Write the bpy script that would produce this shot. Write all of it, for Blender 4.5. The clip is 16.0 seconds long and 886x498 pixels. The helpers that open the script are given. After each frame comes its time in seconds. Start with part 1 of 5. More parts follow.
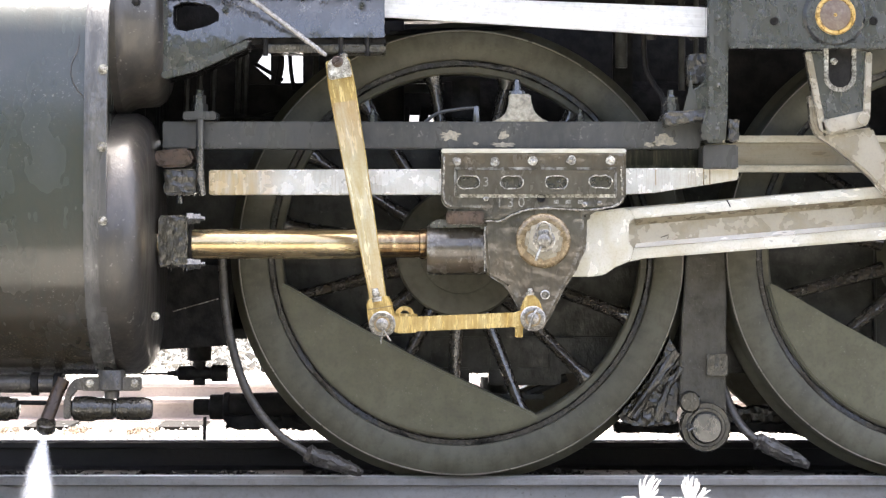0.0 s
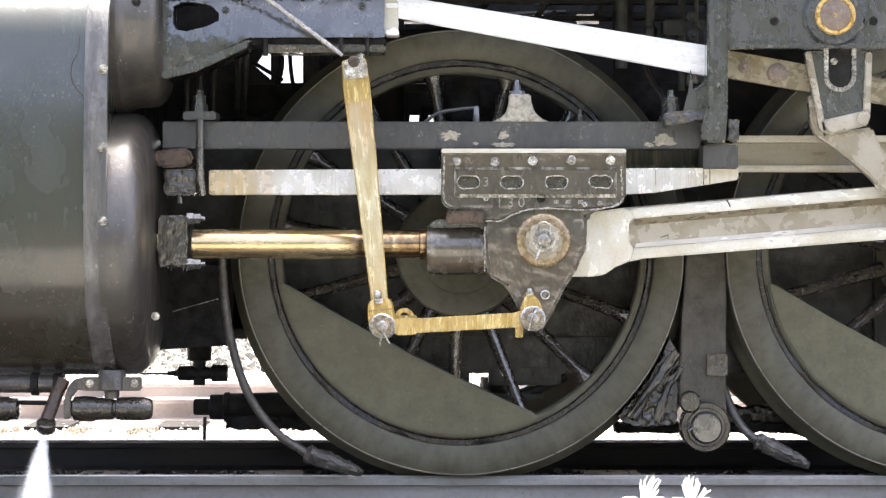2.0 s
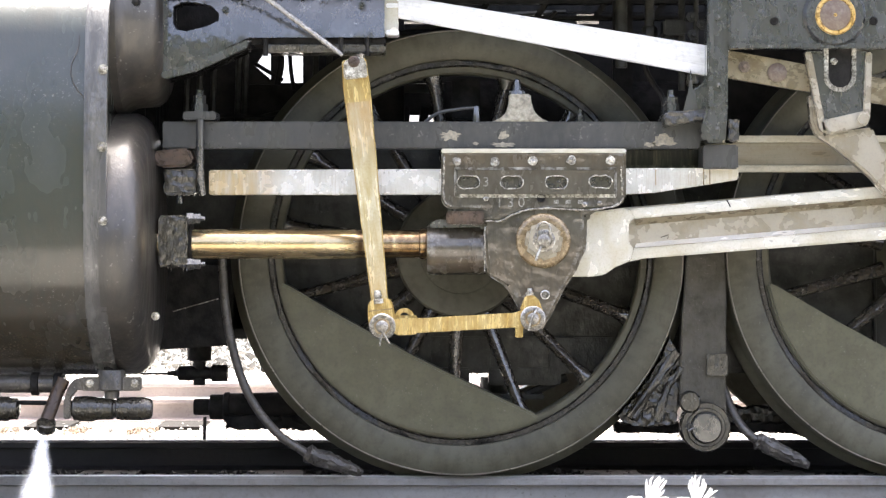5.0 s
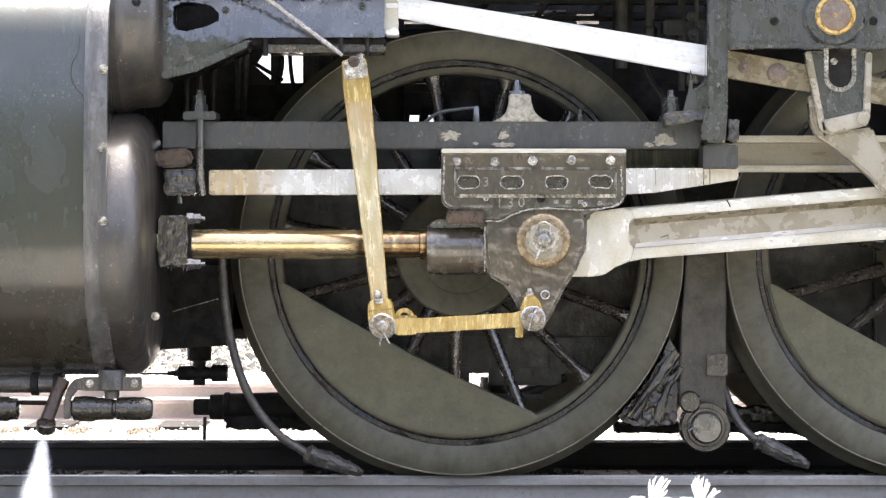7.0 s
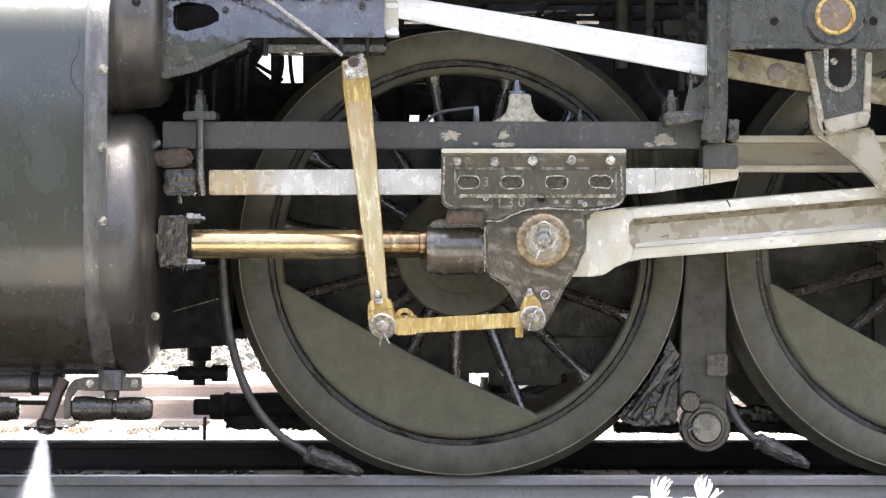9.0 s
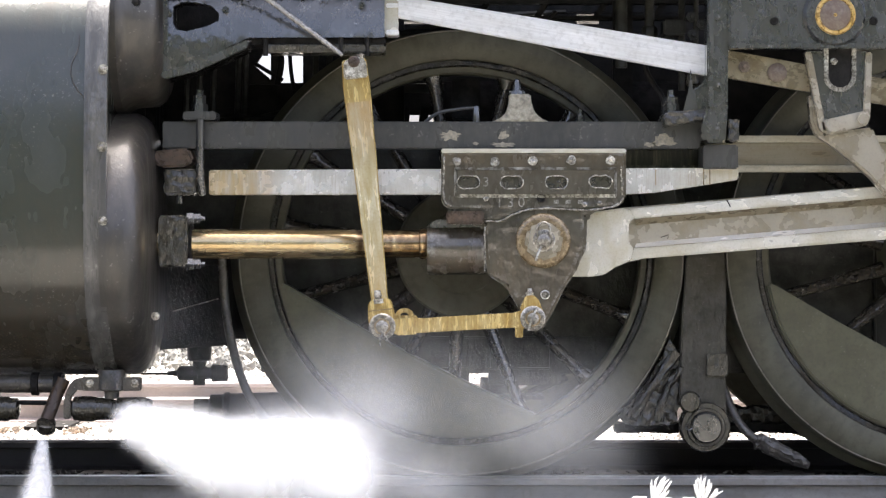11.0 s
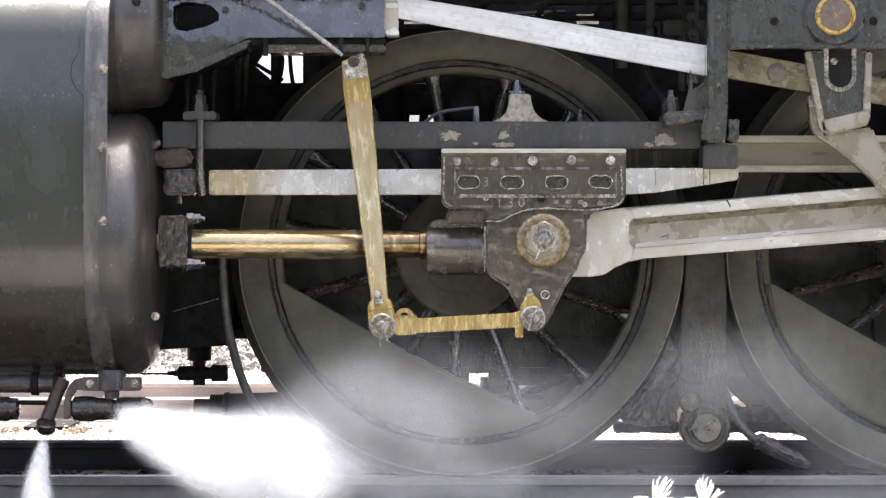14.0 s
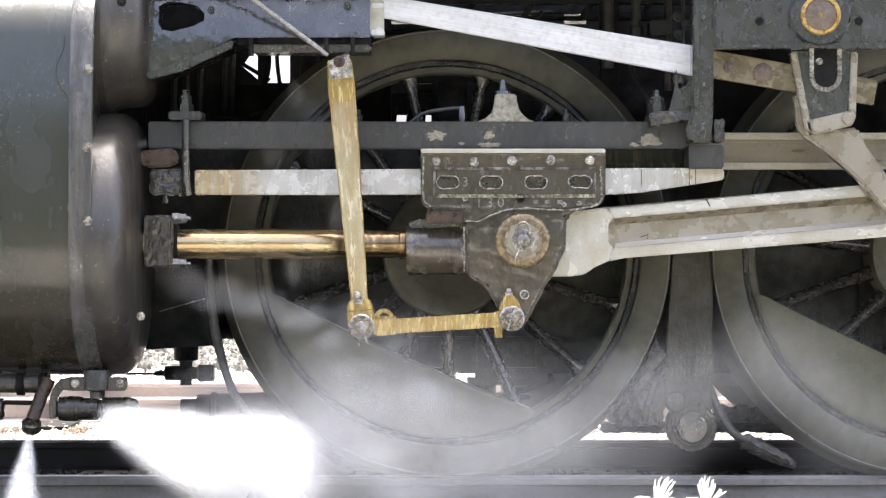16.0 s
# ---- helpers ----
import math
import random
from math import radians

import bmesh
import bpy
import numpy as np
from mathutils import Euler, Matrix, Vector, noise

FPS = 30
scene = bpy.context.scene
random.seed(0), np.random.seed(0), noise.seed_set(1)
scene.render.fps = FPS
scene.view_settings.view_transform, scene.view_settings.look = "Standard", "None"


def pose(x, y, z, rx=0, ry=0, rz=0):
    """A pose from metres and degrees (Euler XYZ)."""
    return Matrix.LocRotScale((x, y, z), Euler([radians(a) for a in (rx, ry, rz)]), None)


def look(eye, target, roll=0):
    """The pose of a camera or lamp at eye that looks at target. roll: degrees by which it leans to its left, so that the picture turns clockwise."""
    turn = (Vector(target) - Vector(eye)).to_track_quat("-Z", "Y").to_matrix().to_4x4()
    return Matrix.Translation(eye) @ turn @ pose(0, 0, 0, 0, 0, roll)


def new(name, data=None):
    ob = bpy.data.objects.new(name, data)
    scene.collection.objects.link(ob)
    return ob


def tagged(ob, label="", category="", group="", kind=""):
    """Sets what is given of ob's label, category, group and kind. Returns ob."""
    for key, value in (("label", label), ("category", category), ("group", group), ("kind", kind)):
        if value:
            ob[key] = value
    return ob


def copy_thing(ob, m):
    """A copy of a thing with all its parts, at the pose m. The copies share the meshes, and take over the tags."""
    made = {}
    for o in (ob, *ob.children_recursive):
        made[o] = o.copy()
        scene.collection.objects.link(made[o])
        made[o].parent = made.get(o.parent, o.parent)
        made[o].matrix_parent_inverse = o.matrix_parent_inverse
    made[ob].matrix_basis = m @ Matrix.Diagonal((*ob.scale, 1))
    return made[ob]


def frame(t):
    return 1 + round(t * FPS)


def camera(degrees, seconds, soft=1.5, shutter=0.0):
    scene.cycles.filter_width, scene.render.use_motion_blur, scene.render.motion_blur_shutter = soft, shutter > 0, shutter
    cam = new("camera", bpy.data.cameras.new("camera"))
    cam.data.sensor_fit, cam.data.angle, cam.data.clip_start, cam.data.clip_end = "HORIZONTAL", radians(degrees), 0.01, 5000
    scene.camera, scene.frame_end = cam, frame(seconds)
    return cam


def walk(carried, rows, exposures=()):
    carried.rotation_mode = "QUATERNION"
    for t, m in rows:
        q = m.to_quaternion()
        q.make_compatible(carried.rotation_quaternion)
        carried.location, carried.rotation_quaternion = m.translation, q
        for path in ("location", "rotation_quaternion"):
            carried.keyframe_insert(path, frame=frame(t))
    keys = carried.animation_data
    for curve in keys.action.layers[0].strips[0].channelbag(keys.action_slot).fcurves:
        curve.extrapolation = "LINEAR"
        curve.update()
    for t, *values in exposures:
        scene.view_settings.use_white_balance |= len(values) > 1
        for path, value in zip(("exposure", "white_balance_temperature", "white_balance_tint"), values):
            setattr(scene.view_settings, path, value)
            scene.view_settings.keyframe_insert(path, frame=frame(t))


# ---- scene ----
# The camera stands still beside the track, level, opposite the leading driving wheel.
cam = camera(20.5, 16.0, soft=1.25)
CAM = look((0, -8, 0.9), (0, 0, 0.9))
EXPOSURES = [(0, 3.1), (9.2, 3.02), (11.2, 2.4), (12.5, 2.4), (13.2, 2.45), (14.0, 2.48), (16, 2.65)]
walk(cam, [(0, CAM), (16, CAM)], [(t, e, 6400, 8) for t, e in EXPOSURES])

# ---- light: a sun almost overhead, a little behind the engine, so that upright faces are lit by the sky ----
world = bpy.data.worlds.new("sky")
scene.world = world
world.use_nodes = True
sky = world.node_tree.nodes.new("ShaderNodeTexSky")
sky.sky_type, sky.sun_disc = "NISHITA", False
sky.sun_elevation, sky.sun_rotation = radians(78), radians(20)
sky.air_density, sky.dust_density, sky.ozone_density = 0.4, 7.0, 0.3
back = world.node_tree.nodes["Background"]
back.inputs["Strength"].default_value = 0.15
world.node_tree.links.new(sky.outputs[0], back.inputs[0])
sun = new("sun", bpy.data.lights.new("sun", "SUN"))
sun.data.energy, sun.data.angle, sun.data.color = 3.4, radians(0.6), (1.0, 0.97, 0.93)
sun.matrix_world = look((1.5, 4.0, 20), (0, 0, 0))
scene.cycles.transparent_max_bounces = 160


# ---- materials ----
def surface(name, base, second, rough=0.5, metal=0.0, grain=30.0, patch=3.0, bump=0.2, streak=None, third=None, amount=0.5, rough2=None, speck=None, island=False, gloss=0.5, coat=0.0, drip=None, brush=None, zones=(), edge=None):
    """Two colours mixed by a broad noise, darker grain, a third colour in stains, pale specks, and relief.
    streak: stretch of patches and stains along x, y, z. Stained places are smoother, as if wet with oil.
    coat: a wet film of oil. drip: colour of fine runs that hang down. brush: stretch of fine tool marks.
    zones: stains and tints of their own place, (axis, clear end, full end, colour, strength). edge: pale colour of
    edges, in place of wet highlights."""
    m = bpy.data.materials.new(name)
    m.use_nodes = True
    nt = m.node_tree
    n, link = nt.nodes, nt.links.new
    out = n["Principled BSDF"]
    co = n.new("ShaderNodeTexCoord")
    place = n.new("ShaderNodeMapping")
    link(co.outputs["Object"], place.inputs[0])
    if streak:
        place.inputs["Scale"].default_value = streak

    def noise_tex(scale, detail, src):
        t = n.new("ShaderNodeTexNoise")
        t.inputs["Scale"].default_value, t.inputs["Detail"].default_value = scale, detail
        t.inputs["Roughness"].default_value = 0.65
        link(src, t.inputs["Vector"])
        return t.outputs["Fac"]

    def ramp(src, a, b, lo=0.0, hi=1.0):
        t = n.new("ShaderNodeMapRange")
        for key, v in (("From Min", a), ("From Max", b), ("To Min", lo), ("To Max", hi)):
            t.inputs[key].default_value = v
        link(src, t.inputs["Value"])
        return t.outputs[0]

    def mix(fac, a, b):
        t = n.new("ShaderNodeMix")
        t.data_type = "RGBA"
        link(fac, t.inputs["Factor"])
        for socket, v in ((t.inputs[6], a), (t.inputs[7], b)):
            if isinstance(v, tuple):
                socket.default_value = (*v, 1)
            else:
                link(v, socket)
        return t.outputs[2]

    big = noise_tex(patch, 2.0, place.outputs[0])
    fine = noise_tex(grain, 6, co.outputs["Object"])
    stain = noise_tex(patch * 2.3, 3.0, place.outputs[0])
    col = mix(ramp(big, 0.28, 0.72), base, second)
    col = mix(ramp(fine, 0.5, 0.7, 0.0, 0.3), col, tuple(v * 0.45 for v in base))
    if third:
        start = 0.62 - 0.2 * amount
        ragged = n.new("ShaderNodeMath")
        ragged.operation = "MULTIPLY_ADD"
        ragged.inputs[1].default_value = 0.3
        link(fine, ragged.inputs[0])
        link(stain, ragged.inputs[2])
        col = mix(ramp(ragged.outputs[0], start + 0.02, start + 0.42, 0.0, 0.85), col, third)
    if drip:
        lines = n.new("ShaderNodeMapping")
        lines.inputs["Scale"].default_value = (1, 1, 0.045)
        link(co.outputs["Object"], lines.inputs[0])
        runs_on = n.new("ShaderNodeMath")
        runs_on.operation = "MULTIPLY"
        link(ramp(noise_tex(190, 3, lines.outputs[0]), 0.5, 0.62), runs_on.inputs[0])
        link(ramp(noise_tex(9, 4, co.outputs["Object"]), 0.38, 0.6), runs_on.inputs[1])
        col = mix(ramp(runs_on.outputs[0], 0.0, 1.0, 0.0, 0.9), col, drip)
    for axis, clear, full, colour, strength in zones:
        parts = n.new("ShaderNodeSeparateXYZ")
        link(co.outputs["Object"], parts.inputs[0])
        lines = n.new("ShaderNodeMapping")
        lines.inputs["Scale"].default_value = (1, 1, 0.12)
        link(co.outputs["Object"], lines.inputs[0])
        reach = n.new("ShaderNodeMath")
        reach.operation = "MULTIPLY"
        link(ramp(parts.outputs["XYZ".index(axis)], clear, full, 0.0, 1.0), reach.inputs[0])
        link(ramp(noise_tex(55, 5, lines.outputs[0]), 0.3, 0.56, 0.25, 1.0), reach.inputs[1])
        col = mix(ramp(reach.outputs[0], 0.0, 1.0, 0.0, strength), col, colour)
    if brush:
        marks = n.new("ShaderNodeMapping")
        marks.inputs["Scale"].default_value = brush
        link(co.outputs["Object"], marks.inputs[0])
        tone = n.new("ShaderNodeHueSaturation")
        link(ramp(noise_tex(1.0, 3, marks.outputs[0]), 0.3, 0.7, 0.88, 1.07), tone.inputs["Value"])
        link(col, tone.inputs["Color"])
        col = tone.outputs[0]
    # Specks are grease and grime, and also small glints put into the colour.
    if speck:
        few = n.new("ShaderNodeMath")
        few.operation = "MULTIPLY"
        link(ramp(noise_tex(grain * 1.7, 4, co.outputs["Object"]), 0.6, 0.7), few.inputs[0])
        link(ramp(noise_tex(patch * 1.7, 5, co.outputs["Object"]), 0.48, 0.66), few.inputs[1])
        col = mix(few.outputs[0], col, speck)
    # Wet highlights along edges are put into the colour here.
    if edge:
        form = n.new("ShaderNodeNewGeometry")
        glint = n.new("ShaderNodeMath")
        glint.operation = "MULTIPLY"
        link(ramp(form.outputs["Pointiness"], 0.52, 0.58), glint.inputs[0])
        link(ramp(noise_tex(30, 5, co.outputs["Object"]), 0.45, 0.62, 0.0, 1.0), glint.inputs[1])
        col = mix(glint.outputs[0], col, edge)
    if island:
        info = n.new("ShaderNodeNewGeometry")
        hue = n.new("ShaderNodeHueSaturation")
        link(ramp(info.outputs["Random Per Island"], 0.0, 1.0, 0.35, 1.25), hue.inputs["Value"])
        link(col, hue.inputs["Color"])
        col = hue.outputs[0]
    link(col, out.inputs["Base Color"])
    out.inputs["Metallic"].default_value = metal
    out.inputs["Specular IOR Level"].default_value = gloss
    link(ramp(stain, 0.36, 0.64, rough2 if rough2 is not None else min(1.0, rough + 0.25), rough), out.inputs["Roughness"])
    if bump:
        # soft ripples and runs, with a little grain on them
        runs = n.new("ShaderNodeMapping")
        runs.inputs["Scale"].default_value = (1, 1, 0.55)
        link(co.outputs["Object"], runs.inputs[0])
        both = n.new("ShaderNodeMath")
        both.operation = "MULTIPLY_ADD"
        both.inputs[1].default_value = 0.3
        link(fine, both.inputs[0])
        link(noise_tex(grain * 1.1, 2.0, runs.outputs[0]), both.inputs[2])
        b = n.new("ShaderNodeBump")
        b.inputs["Strength"].default_value, b.inputs["Distance"].default_value = min(1.0, bump), 0.006
        link(both.outputs[0], b.inputs["Height"])
        link(b.outputs[0], out.inputs["Normal"])
        if coat:
            link(b.outputs[0], out.inputs["Coat Normal"])
    out.inputs["Coat Weight"].default_value, out.inputs["Coat Roughness"].default_value = coat, 0.06
    return m


# Brown below z 1.02: the ground's reflection is put into the colour.
CLADDING = surface("oily black cladding", (0.020, 0.027, 0.021), (0.036, 0.040, 0.032), 0.16, 0, 70, 2.2, 0.08, (1.2, 1, 0.6), (0.05, 0.046, 0.034), 0.42, 0.36, (0.24, 0.23, 0.2), False, 0.8, 0.3, zones=(("Z", 1.02, 0.66, (0.046, 0.034, 0.022), 0.7),))
BAND = surface("dusty cladding end band", (0.045, 0.045, 0.043), (0.085, 0.083, 0.078), 0.18, 0.1, 30, 5, 0.6, (2.5, 1, 0.3), (0.2, 0.195, 0.182), 0.38, 0.4, (0.4, 0.39, 0.37), False, 0.6, 0.3)
COVER = surface("oily cylinder cover", (0.016, 0.015, 0.014), (0.034, 0.030, 0.025), 0.34, 0.0, 40, 8, 0.3, (1, 1.5, 0.25), (0.07, 0.06, 0.045), 0.4, 0.5, (0.3, 0.29, 0.26), False, 0.8, 0.3)
IRON = surface("dull black iron", (0.005, 0.005, 0.005), (0.011, 0.010, 0.009), 0.5, 0, 60, 8, 0.5, None, (0.022, 0.02, 0.017), 0.5, 0.8, None, False, 0.25)
GREASY = surface("greasy black iron", (0.016, 0.014, 0.010), (0.036, 0.032, 0.023), 0.16, 0, 60, 16, 0.6, (1, 1, 0.4), (0.075, 0.066, 0.047), 0.40, 0.4, (0.3, 0.29, 0.26), False, 0.6, 0.6)
CASTING = surface("worn dark casting", (0.022, 0.023, 0.022), (0.042, 0.042, 0.039), 0.14, 0.0, 24, 8, 0.4, (1, 1, 0.6), (0.08, 0.078, 0.072), 0.36, 0.36, (0.34, 0.33, 0.31), False, 1.0, 1.0)
WHEEL = surface("olive grey wheel paint", (0.094, 0.092, 0.064), (0.12, 0.116, 0.083), 0.38, 0, 45, 5, 0.10, None, (0.05, 0.043, 0.029), 0.42, 0.55, (0.16, 0.155, 0.13), False, 0.35)
WEIGHT = surface("olive grey balance weight paint", (0.108, 0.105, 0.062), (0.14, 0.134, 0.085), 0.35, 0, 70, 7, 0.08, None, (0.08, 0.078, 0.055), 0.42, 0.5, (0.24, 0.23, 0.19), False, 0.4)
TREAD = surface("worn tyre steel", (0.16, 0.15, 0.125), (0.28, 0.26, 0.22), 0.25, 0.5, 60, 9, 0.1)
SPOKE = surface("greasy wheel spokes", (0.020, 0.017, 0.013), (0.048, 0.040, 0.03), 0.12, 0, 60, 14, 0.3, None, (0.10, 0.088, 0.068), 0.4, 0.3, (0.4, 0.38, 0.34), False, 1.0, 0.4)
RING = surface("black grease in the rim groove", (0.010, 0.009, 0.008), (0.022, 0.020, 0.017), 0.12, 0, 90, 20, 0.5, None, (0.07, 0.066, 0.058), 0.3, 0.35, (0.3, 0.29, 0.27), False, 0.5)
BAR = surface("dark grey slide bar", (0.034, 0.036, 0.036), (0.06, 0.061, 0.06), 0.25, 0.1, 40, 5, 0.2, (1.3, 1, 0.6), (0.10, 0.098, 0.09), 0.36, 0.45, (0.18, 0.175, 0.16), False, 0.5, 0.15)
BRIGHT = surface("bright slide bar steel", (0.71, 0.71, 0.70), (0.82, 0.82, 0.815), 0.18, 0.4, 150, 6, 0.06, None, (0.56, 0.54, 0.50), 0.18, 0.34, None, False, 0.5, 0.15, (0.48, 0.455, 0.40), None, (("X", -0.50, -0.62, (0.58, 0.46, 0.20), 0.75), ("X", -0.50, -0.56, (0.26, 0.11, 0.02), 0.3), ("X", 0.66, 0.9, (0.52, 0.46, 0.30), 0.7)))
STEEL = surface("oiled bright steel", (0.72, 0.695, 0.615), (0.82, 0.805, 0.75), 0.16, 0.35, 150, 4, 0.04, (0.6, 1, 1.2), (0.60, 0.53, 0.37), 0.2, 0.3, None, False, 0.5, 0.25)
WHITE = surface("bright machined steel", (0.82, 0.825, 0.825), (0.89, 0.895, 0.895), 0.3, 0.3, 60, 4, 0.03, (0.5, 1, 2), (0.66, 0.65, 0.62), 0.25, 0.45, None, False, 0.5, 0.0, None, (4, 160, 160))
FLUTE = surface("oil-stained steel flute", (0.35, 0.32, 0.255), (0.44, 0.41, 0.345), 0.2, 0.35, 130, 5, 0.06, None, (0.29, 0.22, 0.13), 0.28, 0.36, None, False, 0.5, 0.25)
GOLD = surface("oil-yellowed steel", (0.46, 0.31, 0.08), (0.64, 0.52, 0.24), 0.15, 0.4, 130, 14, 0.08, (2.6, 1, 0.4), (0.24, 0.12, 0.025), 0.38, 0.32, None, False, 0.6, 0.5)
LEVERFACE = surface("oil-stained lever face", (0.60, 0.53, 0.33), (0.78, 0.745, 0.62), 0.16, 0.4, 150, 9, 0.08, (2.2, 1, 0.35), (0.42, 0.31, 0.10), 0.30, 0.32, None, False, 0.5, 0.35, (0.50, 0.40, 0.18), None, (("Z", 0.48, 0.72, (0.36, 0.20, 0.06), 0.9), ("Z", 0.32, 0.06, (0.44, 0.29, 0.08), 0.7)))
PISTON = surface("polished golden piston rod", (0.66, 0.50, 0.26), (0.82, 0.70, 0.46), 0.2, 0.9, 80, 4, 0.04, (0.5, 3, 3), (0.46, 0.28, 0.10), 0.35, 0.3, (0.3, 0.2, 0.1), False, 0.5, 0.3, None, (3, 200, 200), (("X", -0.595, -0.575, (0.17, 0.10, 0.05), 0.9),))
OILY = surface("brown oily crosshead iron", (0.045, 0.038, 0.028), (0.085, 0.075, 0.057), 0.12, 0.1, 26, 7, 0.3, (1.3, 1, 0.6), (0.13, 0.12, 0.10), 0.36, 0.3, (0.4, 0.38, 0.33), False, 0.6, 0.6, None, None, (("Z", 0.02, -0.06, (0.125, 0.10, 0.07), 0.75), ("Z", 0.19, 0.27, (0.12, 0.085, 0.045), 0.5)), edge=(0.42, 0.41, 0.38))
RUST = surface("brown oiled nut", (0.23, 0.165, 0.085), (0.34, 0.265, 0.155), 0.16, 0.3, 60, 22, 0.15, None, (0.10, 0.063, 0.03), 0.36, 0.35, (0.45, 0.38, 0.28), False, 0.6, 0.4)
PALE = surface("pale greasy metal", (0.17, 0.158, 0.13), (0.38, 0.355, 0.31), 0.16, 0.4, 60, 40, 0.2, None, (0.05, 0.04, 0.025), 0.45, 0.36, (0.65, 0.62, 0.55), False, 0.6, 0.5, edge=(0.7, 0.68, 0.62))
HOSE = surface("dusty black pipe", (0.024, 0.022, 0.019), (0.07, 0.063, 0.055), 0.22, 0, 70, 18, 0.35, None, (0.12, 0.11, 0.095), 0.42, 0.5, (0.25, 0.24, 0.22), False, 0.7)
CREAM = surface("mottled cream oil cup", (0.34, 0.32, 0.25), (0.45, 0.43, 0.36), 0.3, 0, 60, 30, 0.4, None, (0.07, 0.065, 0.05), 0.65)
BRASS = surface("rubbed brass ring", (0.62, 0.40, 0.10), (0.74, 0.58, 0.28), 0.22, 0.6, 60, 30, 0.2, None, (0.38, 0.19, 0.04), 0.5)
RAIL = surface("dull grey rail steel", (0.27, 0.26, 0.25), (0.35, 0.34, 0.325), 0.5, 0.1, 50, 5, 0.15, (0.3, 1, 1), (0.2, 0.18, 0.165), 0.5, 0.7, (0.14, 0.12, 0.1), False, 0.3)
# Near-black: the engine's shade is put into this rail's colour.
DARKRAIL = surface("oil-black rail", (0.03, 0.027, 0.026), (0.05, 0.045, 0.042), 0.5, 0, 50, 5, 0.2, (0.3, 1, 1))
RAILTOP = surface("polished rail head", (0.45, 0.44, 0.42), (0.55, 0.54, 0.52), 0.35, 0.4, 60, 4, 0.05, (0.2, 1, 1))
RUSTRAIL = surface("rust-brown rail", (0.25, 0.212, 0.20), (0.32, 0.275, 0.262), 0.7, 0, 60, 4, 0.2)
BALLAST = surface("pale stone ballast", (0.46, 0.44, 0.41), (0.58, 0.56, 0.53), 0.9, 0, 40, 4, 0.3, None, (0.34, 0.27, 0.21), 0.4, None, None, True)
RUSTSTONE = surface("oil-browned stone", (0.14, 0.10, 0.07), (0.22, 0.165, 0.12), 0.9, 0, 40, 4, 0.3, None, None, 0.4, None, None, True)
GROUND = surface("dry yard ground", (0.125, 0.115, 0.10), (0.18, 0.168, 0.148), 0.95, 0, 30, 0.9, 0.8, None, (0.09, 0.088, 0.07), 0.5)
BED = surface("pale ballast bed", (0.46, 0.44, 0.41), (0.58, 0.56, 0.52), 0.95, 0, 30, 3, 0.5, None, (0.36, 0.29, 0.22), 0.4)
# Bed and sleepers are near-black to carry the shade under the engine.
DARKBED = surface("oily track bed", (0.014, 0.013, 0.012), (0.03, 0.028, 0.026), 0.8, 0, 40, 4, 0.8, None, (0.045, 0.042, 0.038), 0.4, None, None, False, 0.2)
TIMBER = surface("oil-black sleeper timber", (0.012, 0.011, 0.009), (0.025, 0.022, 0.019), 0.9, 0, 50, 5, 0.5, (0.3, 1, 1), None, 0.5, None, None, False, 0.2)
PETAL = surface("white feathery flower", (0.8, 0.8, 0.78), (0.85, 0.85, 0.84), 0.7, 0, 60, 20, 0.0)
STEM = surface("green flower stalk", (0.12, 0.16, 0.06), (0.16, 0.2, 0.08), 0.6, 0, 60, 20, 0.0)
LETTER = surface("worn stamped characters", (0.24, 0.235, 0.22), (0.36, 0.35, 0.33), 0.15, 0.4, 60, 30, 0.1, None, None, 0.5, None, None, False, 0.8, 0.5)
DARKRUST = surface("oily rust-brown iron", (0.055, 0.036, 0.025), (0.10, 0.065, 0.042), 0.2, 0.1, 60, 16, 0.5, None, (0.03, 0.025, 0.02), 0.5, 0.5)
# Turns near-black forward of x 0.87, like the flange steel below.
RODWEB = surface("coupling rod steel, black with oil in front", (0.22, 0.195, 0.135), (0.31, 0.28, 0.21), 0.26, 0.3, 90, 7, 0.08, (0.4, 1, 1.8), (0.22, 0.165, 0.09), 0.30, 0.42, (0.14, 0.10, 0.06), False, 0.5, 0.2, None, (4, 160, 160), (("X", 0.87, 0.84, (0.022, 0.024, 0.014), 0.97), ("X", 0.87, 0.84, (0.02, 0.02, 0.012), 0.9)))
PINEND = surface("dull brown pin end", (0.12, 0.088, 0.066), (0.19, 0.148, 0.118), 0.3, 0.2, 60, 30, 0.2, None, (0.3, 0.26, 0.22), 0.3, 0.5)
BROWNSTEEL = surface("brown oil-stained steel", (0.24, 0.20, 0.125), (0.36, 0.315, 0.22), 0.2, 0.3, 90, 12, 0.1, (0.8, 1, 1.2), (0.13, 0.095, 0.05), 0.36, 0.4, (0.08, 0.06, 0.03), False, 0.5, 0.3)
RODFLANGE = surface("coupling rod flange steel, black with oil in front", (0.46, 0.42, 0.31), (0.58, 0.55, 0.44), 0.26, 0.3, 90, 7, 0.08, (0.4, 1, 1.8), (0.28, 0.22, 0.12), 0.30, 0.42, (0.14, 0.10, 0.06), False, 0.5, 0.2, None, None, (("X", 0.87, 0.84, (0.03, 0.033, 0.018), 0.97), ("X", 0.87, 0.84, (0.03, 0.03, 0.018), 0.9)))
